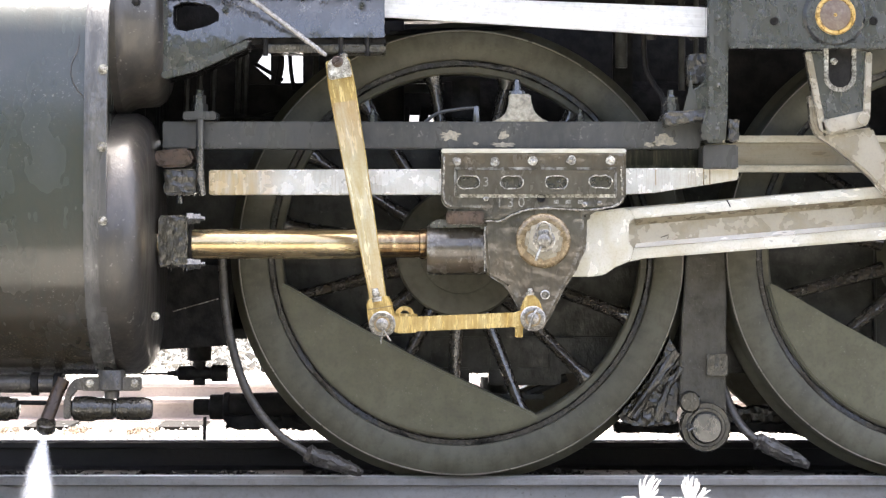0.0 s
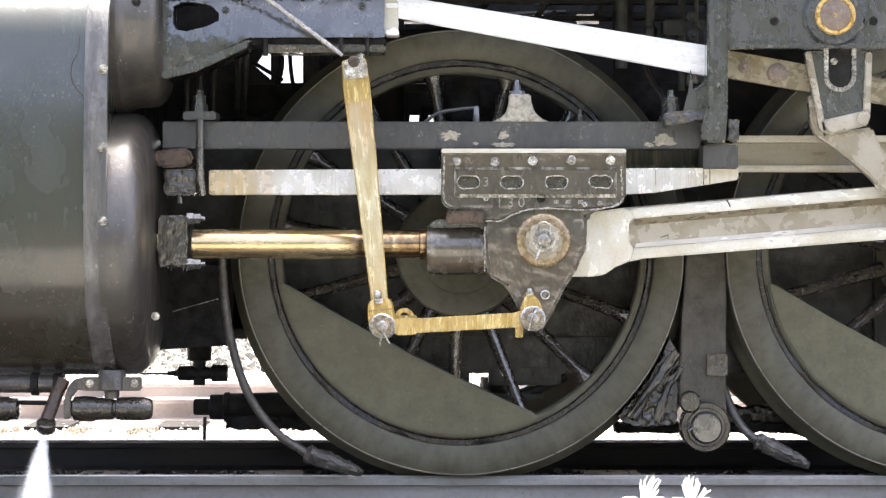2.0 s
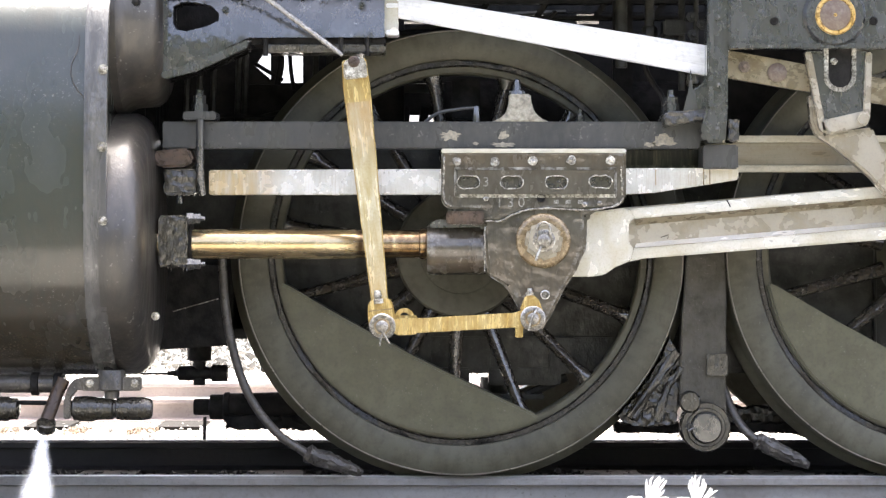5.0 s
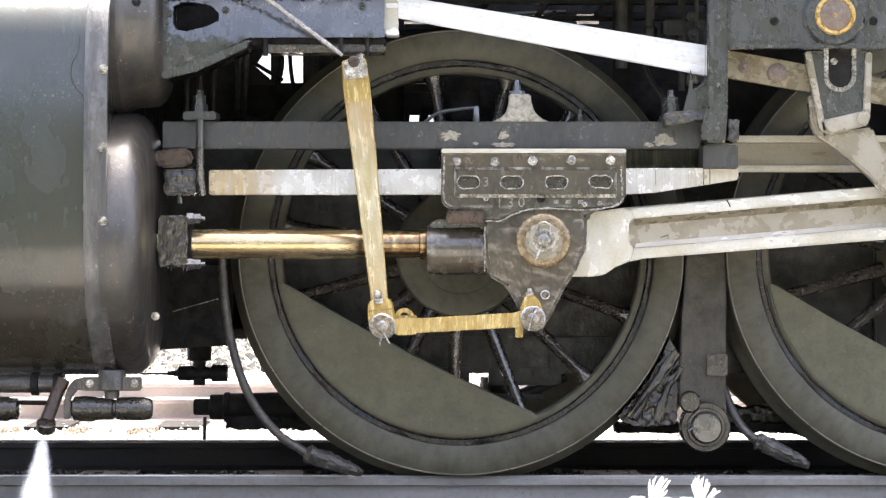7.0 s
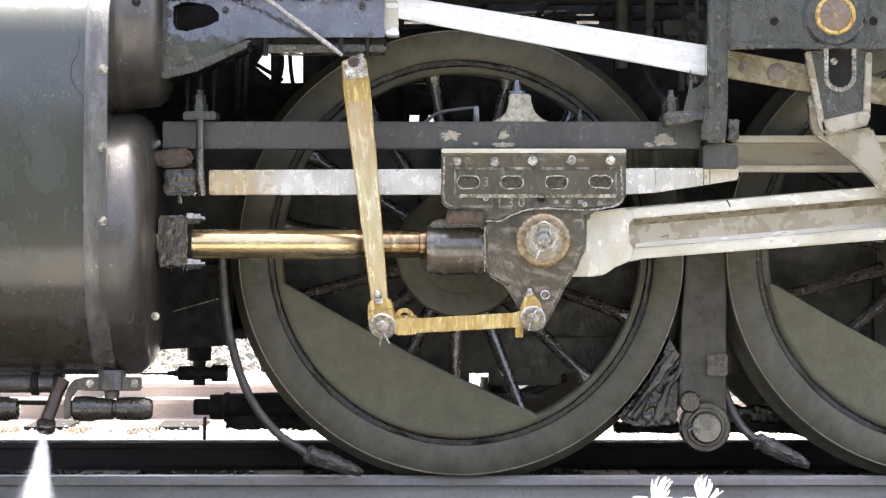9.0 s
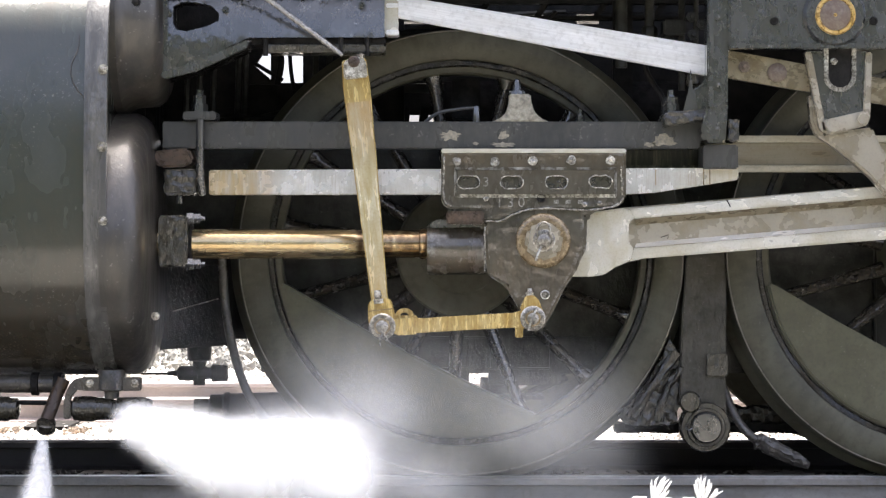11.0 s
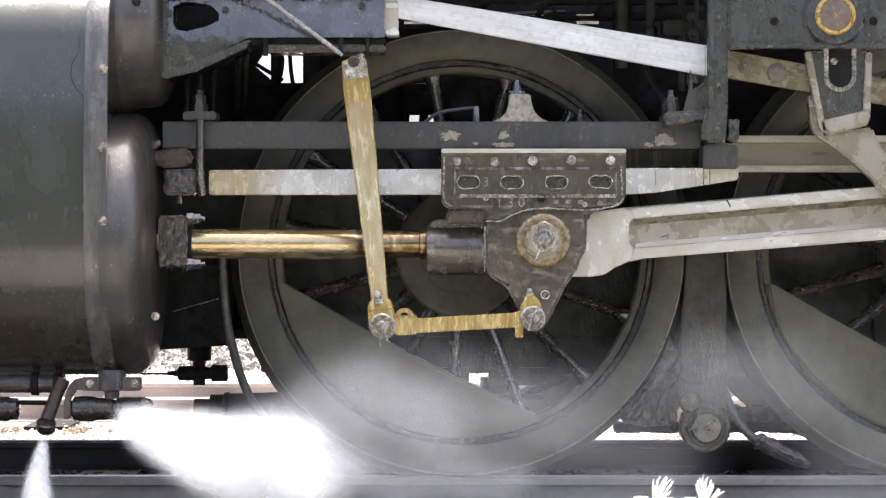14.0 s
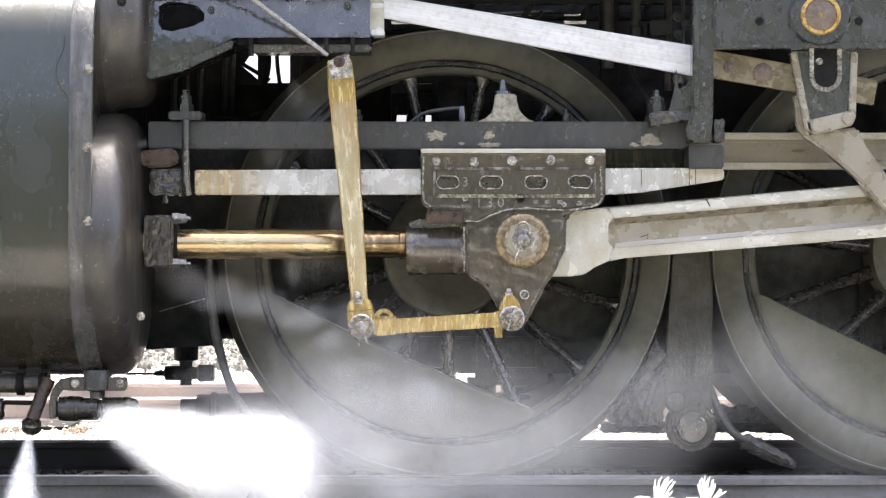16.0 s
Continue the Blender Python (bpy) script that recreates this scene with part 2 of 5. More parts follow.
SMALLEND = surface("bright steel with yellow oil stains", (0.71, 0.69, 0.61), (0.82, 0.805, 0.755), 0.16, 0.35, 150, 5, 0.04, (1.4, 1, 0.6), (0.58, 0.49, 0.29), 0.22, 0.3, None, False, 0.5, 0.25, None, None, (("X", 0.12, 0.05, (0.46, 0.36, 0.18), 0.65),))
FRAME = surface("dusty grey-black frame", (0.018, 0.018, 0.014), (0.034, 0.034, 0.027), 0.35, 0, 60, 9, 0.5, None, (0.055, 0.053, 0.043), 0.42, 0.7, (0.12, 0.115, 0.1), False, 0.4, 0.15)
HANGER = surface("dusty brown-black hanger iron", (0.05, 0.046, 0.034), (0.08, 0.074, 0.055), 0.3, 0, 70, 9, 0.7, None, (0.085, 0.08, 0.066), 0.42, 0.75, (0.16, 0.15, 0.13), False, 0.4, 0.1)
RUBBLE = surface("mottled rubble", (0.10, 0.095, 0.085), (0.26, 0.25, 0.23), 0.9, 0, 40, 4, 0.3, None, (0.05, 0.05, 0.04), 0.45, None, None, True)
CHIP = surface("bare patch with flaking paint", (0.30, 0.27, 0.20), (0.38, 0.35, 0.27), 0.5, 0, 60, 40, 0.2, None, (0.08, 0.078, 0.07), 0.6)
WALL = surface("dark green weathered wall", (0.028, 0.038, 0.024), (0.05, 0.062, 0.038), 0.9, 0, 20, 0.5, 0.5)


def steam_material(name, thick, grain, low=0.5, high=1.35):
    """White vapour: thickest on the piece's own y axis, thinning to nothing at its rim, broken up by noise."""
    m = bpy.data.materials.new(name)
    m.use_nodes = True
    nt = m.node_tree
    n, link = nt.nodes, nt.links.new
    n.remove(n["Principled BSDF"])
    co = n.new("ShaderNodeTexCoord")
    flat = n.new("ShaderNodeVectorMath")
    flat.operation = "MULTIPLY"
    flat.inputs[1].default_value = (1, 0, 1)
    link(co.outputs["Object"], flat.inputs[0])
    size = n.new("ShaderNodeVectorMath")
    size.operation = "LENGTH"
    link(flat.outputs[0], size.inputs[0])
    tex = n.new("ShaderNodeTexNoise")
    tex.inputs["Scale"].default_value, tex.inputs["Detail"].default_value = grain, 5
    info = n.new("ShaderNodeObjectInfo")
    move = n.new("ShaderNodeVectorMath")
    move.operation = "MULTIPLY_ADD"
    move.inputs[1].default_value = (1, 1, 1)
    link(co.outputs["Object"], move.inputs[0])
    spread = n.new("ShaderNodeMath")
    spread.operation = "MULTIPLY"
    spread.inputs[1].default_value = 50
    link(info.outputs["Random"], spread.inputs[0])
    link(spread.outputs[0], move.inputs[2])
    link(move.outputs[0], tex.inputs["Vector"])
    wob = n.new("ShaderNodeMath")
    wob.operation = "MULTIPLY_ADD"
    wob.inputs[1].default_value = 0.9
    link(tex.outputs["Fac"], wob.inputs[0])
    link(size.outputs["Value"], wob.inputs[2])
    fade = n.new("ShaderNodeMapRange")
    fade.interpolation_type = "SMOOTHSTEP"
    fade.inputs["From Min"].default_value, fade.inputs["From Max"].default_value = low, high
    fade.inputs["To Min"].default_value, fade.inputs["To Max"].default_value = thick, 0.0
    link(wob.outputs[0], fade.inputs["Value"])
    rim = n.new("ShaderNodeMapRange")
    rim.interpolation_type = "SMOOTHSTEP"
    rim.inputs["From Min"].default_value, rim.inputs["From Max"].default_value = 0.1, 0.98
    rim.inputs["To Min"].default_value, rim.inputs["To Max"].default_value = 1.0, 0.0
    link(size.outputs["Value"], rim.inputs["Value"])
    both = n.new("ShaderNodeMath")
    both.operation = "MULTIPLY"
    link(fade.outputs[0], both.inputs[0])
    link(rim.outputs[0], both.inputs[1])
    white = n.new("ShaderNodeBsdfDiffuse")
    white.inputs["Color"].default_value = (0.99, 0.99, 0.99, 1)
    glow = n.new("ShaderNodeBsdfTranslucent")
    glow.inputs["Color"].default_value = (0.99, 0.99, 0.99, 1)
    for node in (white, glow):
        node.inputs["Normal"].default_value = (0, -0.2, 0.98)
    body = n.new("ShaderNodeMixShader")
    body.inputs["Fac"].default_value = 0.04
    link(white.outputs[0], body.inputs[1])
    link(glow.outputs[0], body.inputs[2])
    clear = n.new("ShaderNodeBsdfTransparent")
    mixer = n.new("ShaderNodeMixShader")
    link(both.outputs[0], mixer.inputs["Fac"])
    link(clear.outputs[0], mixer.inputs[1])
    link(body.outputs[0], mixer.inputs[2])
    link(mixer.outputs[0], n["Material Output"].inputs["Surface"])
    return m


STEAM = steam_material("dense white steam", 0.62, 1.3)
WISP = steam_material("curling steam wisp", 0.10, 2.4, 0.4, 1.1)
MIST = steam_material("thin rolling mist", 0.072, 2.4)
HAZE = steam_material("thin steam haze", 0.034, 2.2)


# ---- building helpers ----
def part(name, bm, material, parent=None, label="", smooth=40, at=None):
    """Links a bmesh as one mesh object under a thing or a part."""
    bmesh.ops.recalc_face_normals(bm, faces=bm.faces)
    for f in bm.faces:
        f.smooth = True
    for e in bm.edges:
        if len(e.link_faces) != 2 or e.calc_face_angle(0) > radians(smooth):
            e.smooth = False
    me = bpy.data.meshes.new(name)
    bm.to_mesh(me)
    bm.free()
    me.materials.append(material)
    ob = new(name, me)
    ob.parent = parent
    if at is not None:
        ob.matrix_basis = at
    if label:
        ob["label"] = label
    return ob


def plate(points, y0, y1, bevel=0.003, bm=None):
    """A prism: an outline in x and z between two depths, its edges broken."""
    own = bmesh.new()
    front = [own.verts.new((x, y0, z)) for x, z in points]
    rear = [own.verts.new((x, y1, z)) for x, z in points]
    own.faces.new(front)
    own.faces.new(list(reversed(rear)))
    k = len(points)
    for i in range(k):
        own.faces.new((front[i], rear[i], rear[(i + 1) % k], front[(i + 1) % k]))
    bmesh.ops.recalc_face_normals(own, faces=own.faces)
    if bevel:
        hard = [e for e in own.edges if e.calc_face_angle(0) > radians(25)]
        bmesh.ops.bevel(own, geom=hard, offset=bevel, segments=2, affect="EDGES", clamp_overlap=True)
    return merge(own, bm)


def merge(own, bm):
    if bm is None:
        return own
    me = bpy.data.meshes.new("scratch")
    own.to_mesh(me)
    own.free()
    bm.from_mesh(me)
    bpy.data.meshes.remove(me)
    return bm


def block(x0, x1, z0, z1, y0, y1, bevel=0.003, bm=None):
    return plate([(x0, z0), (x1, z0), (x1, z1), (x0, z1)], y0, y1, bevel, bm)


def lathe(profile, axis="x", centre=(0, 0, 0), seg=48, bm=None):
    """Turns a profile of (along, radius) round an axis through the centre."""
    own = bmesh.new()
    rings = []
    for along, rad in profile:
        ring = []
        for i in range(seg):
            a = 2 * math.pi * i / seg
            c, s = rad * math.cos(a), rad * math.sin(a)
            v = {"x": (along, c, s), "y": (c, along, s), "z": (c, s, along)}[axis]
            ring.append(own.verts.new(Vector(v) + Vector(centre)))
        rings.append(ring)
    for a, b in zip(rings, rings[1:]):
        for i in range(seg):
            own.faces.new((a[i], a[(i + 1) % seg], b[(i + 1) % seg], b[i]))
    for ring, (along, rad) in ((rings[0], profile[0]), (rings[-1], profile[-1])):
        if rad > 1e-6:
            own.faces.new(ring)
    bmesh.ops.remove_doubles(own, verts=own.verts, dist=1e-6)
    return merge(own, bm)


def ring_band(outer, inner, y0, y1, seg=128, bm=None, soft=0.006):
    """A turned ring about the y axis with softened edges."""
    own = bmesh.new()
    prof = [(y0, inner + soft), (y0, outer - soft), (y0 + soft, outer), (y1 - soft, outer), (y1, outer - soft), (y1, inner + soft), (y1 - soft, inner), (y0 + soft, inner)]
    rings = [[own.verts.new((r * math.cos(2 * math.pi * i / seg), y, r * math.sin(2 * math.pi * i / seg))) for i in range(seg)] for y, r in prof]
    for j, a in enumerate(rings):
        b = rings[(j + 1) % len(rings)]
        for i in range(seg):
            own.faces.new((a[i], a[(i + 1) % seg], b[(i + 1) % seg], b[i]))
    return merge(own, bm)


def tube(points, radius, seg=12, bm=None, ends=None):
    """A round pipe along points; radius may be a list."""
    own = bmesh.new()
    pts = [Vector(p) for p in points]
    rad = radius if isinstance(radius, list) else [radius] * len(pts)
    rings = []
    side = None
    for i, p in enumerate(pts):
        d = (pts[min(i + 1, len(pts) - 1)] - pts[max(i - 1, 0)]).normalized()
        if side is None:
            side = d.orthogonal().normalized()
        side = (side - d * side.dot(d)).normalized()
        up = d.cross(side)
        rings.append([own.verts.new(p + rad[i] * (math.cos(2 * math.pi * k / seg) * side + math.sin(2 * math.pi * k / seg) * up)) for k in range(seg)])
    for a, b in zip(rings, rings[1:]):
        for k in range(seg):
            own.faces.new((a[k], a[(k + 1) % seg], b[(k + 1) % seg], b[k]))
    own.faces.new(rings[0])
    own.faces.new(rings[-1])
    return merge(own, bm)


def curve_points(points, steps=8):
    """A smooth line through points."""
    pts = [Vector(p) for p in points]
    pts = [2 * pts[0] - pts[1]] + pts + [2 * pts[-1] - pts[-2]]
    line = []
    for a, b, c, d in zip(pts, pts[1:], pts[2:], pts[3:]):
        for i in range(steps):
            t = i / steps
            line.append(0.5 * (2 * b + (c - a) * t + (2 * a - 5 * b + 4 * c - d) * t * t + (3 * b - a - 3 * c + d) * t ** 3))
    return line + [pts[-2]]


def arc(cx, cz, r, a0, a1, n=12):
    return [(cx + r * math.cos(radians(a0 + (a1 - a0) * i / n)), cz + r * math.sin(radians(a0 + (a1 - a0) * i / n))) for i in range(n + 1)]


def hex_bolt(x, z, y, r, deep=0.014, bm=None, stud=True):
    """A hexagonal nut with a stud end, facing the camera's side."""
    bm = plate(arc(x, z, r, 10, 310, 5), y - deep, y + 0.01, r * 0.14, bm)
    if stud:
        lathe([(y - deep * 1.7, r * 0.3), (y - deep * 1.6, r * 0.42), (y - deep * 0.8, r * 0.45)], "y", (x, 0, z), 12, bm)
    return bm


def cast(points, y0, y1, bevel, bm, cuts):
    """A prism with the slightly uneven skin of a casting."""
    return caked(plate(points, y0, y1, bevel, bm), cuts, 28, 0.0016)


def rough_up(bm, size, amount, seed=0):
    """Uneven, caked or worn edges."""
    for v in bm.verts:
        v.co += noise.noise_vector(v.co * size + Vector((seed, 0, 0))) * amount
    return bm


def caked(bm, cuts, size, amount, seed=0):
    """Breaks a solid into small facets and roughens them: grease, soot and dirt caked on iron."""
    bmesh.ops.triangulate(bm, faces=bm.faces[:])
    for _ in range(cuts):
        long = [e for e in bm.edges if e.calc_length() > 0.012]
        bmesh.ops.subdivide_edges(bm, edges=long, cuts=1, use_grid_fill=True)
        bmesh.ops.triangulate(bm, faces=[f for f in bm.faces if len(f.verts) > 3])
    for v in bm.verts:
        p = v.co * size + Vector((seed, 0, 0))
        v.co += noise.noise_vector(p) * amount + noise.noise_vector(p * 2.7) * amount * 0.5
    return bm


# ---- ground and tracks ----
def ground_sheet():
    bm = bmesh.new()
    ys = [-400, -60, -12, -4, -1.4, -0.6, 0.0, 0.8, 1.7, 2.2, 2.8, 3.4, 4, 5, 6, 7, 9, 14, 30, 90, 1500]
    hs = [-0.3, -0.3, -0.3, -0.25, -0.1, -0.02, 0.02, 0.035, 0.02, 0.0, 0.0, 0.01, 0.02, 0.03, 0.02, 0.0, 0.02, 0.05, 0.1, 0.2, 0.4]
    xs = [-1500, -90, -20, -6, -3, -1.5, 0, 1.5, 3, 6, 20, 90, 1500]
    rows = [[bm.verts.new((x, y, h)) for x in xs] for y, h in zip(ys, hs)]
    for a, b in zip(rows, rows[1:]):
        for i in range(len(xs) - 1):
            bm.faces.new((a[i], a[i + 1], b[i + 1], b[i]))
    ob = part("ground", bm, GROUND)
    tagged(ob, "dry grey-brown ground of the railway yard", "ground", kind="structure")


def ballast_bed():
    bm = bmesh.new()
    ys, hs = [1.66, 1.72, 3, 4.2, 5, 6, 9, 30, 60], [0.0, 0.032, 0.014, 0.03, 0.044, 0.036, 0.034, 0.125, 0.2]
    rows = [[bm.verts.new((x, y, h)) for x in (-60, -6, -3, 0, 3, 6, 60)] for y, h in zip(ys, hs)]
    for p, q in zip(rows, rows[1:]):
        for i in range(6):
            bm.faces.new((p[i], p[i + 1], q[i + 1], q[i]))
    tagged(part("ballast_bed", bm, BED), "pale sunlit ballast spread between the tracks", "ground", kind="structure")


def cess():
    """A near-black strip out of view, added to darken the cylinder's underside."""
    bm = bmesh.new()
    rows = [[bm.verts.new((x, y, h)) for x in (-30, -6, -2, 2, 6, 30)] for y, h in ((-1.9, -0.10), (-1.4, -0.075), (-0.6, 0.0), (-0.02, 0.03))]
    for p, q in zip(rows, rows[1:]):
        for i in range(5):
            bm.faces.new((p[i], p[i + 1], q[i + 1], q[i]))
    tagged(part("cess", bm, DARKBED), "near-black strip beside the rail, out of view, added to darken reflections", "ground", kind="structure")


def stones(name, material, x0, x1, y0, y1, z, count, small, large, label):
    """Loose broken stones as one heap of small uneven solids."""
    rnd = random.Random(len(name) + count)
    verts, faces = [], []
    for _ in range(count):
        c = Vector((rnd.uniform(x0, x1), rnd.uniform(y0, y1), z + rnd.uniform(-0.01, 0.008)))
        s = rnd.uniform(small, large)
        k = len(verts)
        turn = Euler((rnd.uniform(0, 6), rnd.uniform(0, 6), rnd.uniform(0, 6))).to_matrix()
        for d in ((1, 0, 0), (-1, 0, 0), (0, 1, 0), (0, -1, 0), (0, 0, 1), (0, 0, -1)):
            verts.append(c + turn @ (Vector(d) * s * rnd.uniform(0.6, 1.2)))
        for f in ((0, 2, 4), (2, 1, 4), (1, 3, 4), (3, 0, 4), (2, 0, 5), (1, 2, 5), (3, 1, 5), (0, 3, 5)):
            faces.append([k + i for i in f])
    me = bpy.data.meshes.new(name)
    me.from_pydata(verts, [], faces)
    me.materials.append(material)
    tagged(new(name, me), label, "ballast", kind="stuff")


def rail(y, top, material, head, label):
    """Flat-bottomed rail: foot, web and head, with a worn running surface laid on it."""
    prof = [(-0.06, 0), (0.06, 0), (0.06, 0.012), (0.012, 0.026), (0.009, 0.092), (0.034, 0.097), (0.034, 0.116), (0.028, 0.124), (-0.028, 0.124), (-0.034, 0.116), (-0.034, 0.097), (-0.009, 0.092), (-0.012, 0.026), (-0.06, 0.012)]
    bm = bmesh.new()
    ends = [[bm.verts.new((x, y + a, top - 0.124 + h)) for a, h in prof] for x in (-30, 30)]
    for i in range(len(prof)):
        bm.faces.new((ends[0][i], ends[0][i - 1], ends[1][i - 1], ends[1][i]))
    ob = part("rail", bm, material, None, smooth=30)
    tagged(ob, label, "rail", "rails of the tracks", kind="structure")
    bm = block(-30, 30, top - 0.001, top + 0.001, y - 0.026, y + 0.026, 0)
    part("running_surface", bm, head, ob, "worn rail head")


def sleepers():
    bm = block(-0.12, 0.12, -0.11, 0.012, -1.25, 1.25, 0.012)
    rough_up(bm, 9, 0.006)
    one = part("sleeper", bm, TIMBER, None, at=pose(-9.6, 0.82, 0.03))
    tagged(one, "weathered wooden sleeper bedded in the ballast", "sleeper", "sleepers of the tracks", kind="structure")
    for cy, z in ((0.82, 0.03), (5.05, 0.03)):
        for i in range(30):
            if cy > 1 or i:
                copy_thing(one, pose(-9.6 + i * 0.64, cy, z))


def rail_fixings():
    bm = block(-0.05, 0.05, 0, 0.014, -0.035, 0.035, 0.003)
    hex_bolt(0, 0.0, -0.02, 0.012, 0.01, bm)
    one = part("rail_clip", bm, IRON, None, at=pose(-2.56, 0.16, 0.042))
    tagged(one, "rusty iron clip holding the rail foot", "rail clip", "rail clips", kind="structure")
    for i in range(1, 9):
        copy_thing(one, pose(-2.56 + i * 0.64, 0.16, 0.042))


ground_sheet()
ballast_bed()
cess()
sleepers()
rail_fixings()
rail(0.07, 0.153, RAIL, RAILTOP, "grey steel rail under the driving wheels")
rail(1.575, 0.153, DARKRAIL, DARKRAIL, "dark steel rail, the engine's shade in its colour")
rail(4.3, 0.153, RUSTRAIL, RAILTOP, "rust-brown rail of the neighbouring track")
rail(5.76, 0.153, RUSTRAIL, RAILTOP, "rust-brown rail of the neighbouring track")
stones("track_bed_stones", DARKBED, -5, 5, 0.16, 1.5, 0.03, 5000, 0.010, 0.026, "near-black stones between the rails, the engine's shade in their colour")
stones("ballast_stones", BALLAST, -6, 6, 1.74, 4.2, 0.03, 14000, 0.006, 0.016, "pale sunlit ballast stones between the tracks")
stones("far_ballast_stones", BALLAST, -6, 6, 4.4, 9.0, 0.042, 12000, 0.008, 0.018, "pale sunlit ballast stones along the neighbouring track")

for x, wide in ((-2.07, 0.05), (-1.74, 0.05), (-1.43, 0.06)):
    stones("stained_stones", RUSTSTONE, x - wide, x + wide, 3.55, 3.8, 0.035, 90, 0.006, 0.014, "oil-browned stones in the pale ballast")
stones("rubble_bank", RUBBLE, -14, 14, 8.5, 16.0, 0.09, 16000, 0.012, 0.045, "mottled stones and rubble beyond the far track")
# Wall out of view, added to darken low reflections and skylight.
wall_bm = block(-90, 9, -0.3, 5.2, -18.4, -18, 0.02)
tagged(part("wall_south", wall_bm, WALL), "plain dark green wall out of view, added to darken reflections", "wall", kind="structure")

# ---- locomotive ----
loco = tagged(new("locomotive"), "black steam locomotive with oily valve gear and grey spoked wheels", "locomotive")


def cylinder_block():
    # cladding round cylinder and valve chest: round below, flat at the front, rolled in at the top
    def skin(z):
        return -0.65 + 0.04 * (max(0.0, z - 0.912) / 0.638) ** 3

    side = [(skin(z), z) for z in (1.0, 1.1, 1.2, 1.28, 1.35, 1.42, 1.48)]
    prof = [(0.1, 0.502)] + arc(-0.24, 0.912, 0.41, -90, -180, 20) + side + arc(-0.384, 1.507, 0.23, 169.3, 92, 14) + [(0.1, 1.737)]
    bm = bmesh.new()
    xs = [-2.0, -1.295, -1.0815, -1.0238]
    grow = [0, 0, 0, 0]
    rings = []
    for x, g in zip(xs, grow):
        rings.append([bm.verts.new((x, y - g * (1 if y < -0.3 else 0), z + g * (-1 if z < 0.8 else (1 if z > 1.55 else 0)))) for y, z in prof])
    for a, b in zip(rings, rings[1:]):
        for i in range(len(prof) - 1):
            bm.faces.new((a[i], a[i + 1], b[i + 1], b[i]))
    bm.faces.new(rings[-1])
    band = bmesh.new()
    x0, x1 = -1.0781, -1.0103
    cols = []
    for i, (y, z) in enumerate(prof):
        ahead, behind = prof[min(i + 1, len(prof) - 1)], prof[max(i - 1, 0)]
        out = Vector((behind[1] - ahead[1], ahead[0] - behind[0])).normalized()
        cols.append([band.verts.new((x, y + s * out[0], z + s * out[1])) for x, s in ((x0, -0.004), (x0, 0.007), (x0 + 0.004, 0.009), (x1 - 0.004, 0.009), (x1, 0.007), (x1, -0.02))])
    for p, q in zip(cols, cols[1:]):
        for i in range(5):
            band.faces.new((p[i], p[i + 1], q[i + 1], q[i]))
    body = part("cylinder", bm, CLADDING, loco, "dark oily sheet-metal cylinder cladding", smooth=50)
    for x, z, y, r in ((-1.021, 1.4393, -0.636, 0.017), (-1.021, 1.206, -0.655, 0.017), (-1.0194, 0.9845, -0.652, 0.016), (-1.0427, 0.773, -0.60, 0.009), (-1.1623, 0.6529, -0.52, 0.008)):
        part("cladding_bolt", hex_bolt(x, z, y, r, 0.012), PALE, body, "pale worn bolt")
    part("cladding_band", band, BAND, body, "dust-grey end band of the cladding", smooth=50)
    # a lap seam scratched into the sheet
    part("seam", tube(curve_points([(x, skin(z) - 0.001, z) for x, z in ((-1.0979, 1.5445), (-1.0996, 1.5039), (-1.1199, 1.4464), (-1.1097, 1.3956), (-1.0793, 1.355))]), 0.0022, 6), COVER, body)
    for q in ((-1.2673), (-1.1972)):
        part("pipe_flange", lathe([(q - 0.012, 0.034), (q - 0.01, 0.037), (q + 0.01, 0.037), (q + 0.012, 0.034)], "x", (0, -0.38, 0.4817), 16), IRON, body)
    # rear cover, turned
    x = -1.0123
    cov = lathe([(x - 0.02, 0.412), (x + 0.05, 0.412), (x + 0.066, 0.405), (x + 0.088, 0.388), (x + 0.102, 0.36), (x + 0.108, 0.31), (x + 0.112, 0.27), (x + 0.114, 0.2), (x + 0.114, 0.001)], "x", (0, -0.25, 0.916), 96)
    part("cylinder_cover", cov, COVER, loco, "rounded oily rear cylinder cover")
    part("cover_bolt", hex_bolt(-0.8828, 0.6938, -0.47, 0.014), PALE, body)
    # valve chest end above it
    ch = lathe([(-1.0295, 0.30), (-1.0001, 0.30), (-0.988, 0.285), (-0.9673, 0.275), (-0.9017, 0.27), (-0.8809, 0.255), (-0.8671, 0.23), (-0.8637, 0.001)], "x", (0, -0.24, 1.62), 72)
    part("valve_chest", ch, COVER, loco, "dark rounded valve chest cover")
    part("chest_nut", hex_bolt(-0.9379, 1.6548, -0.5, 0.016), IRON, body)


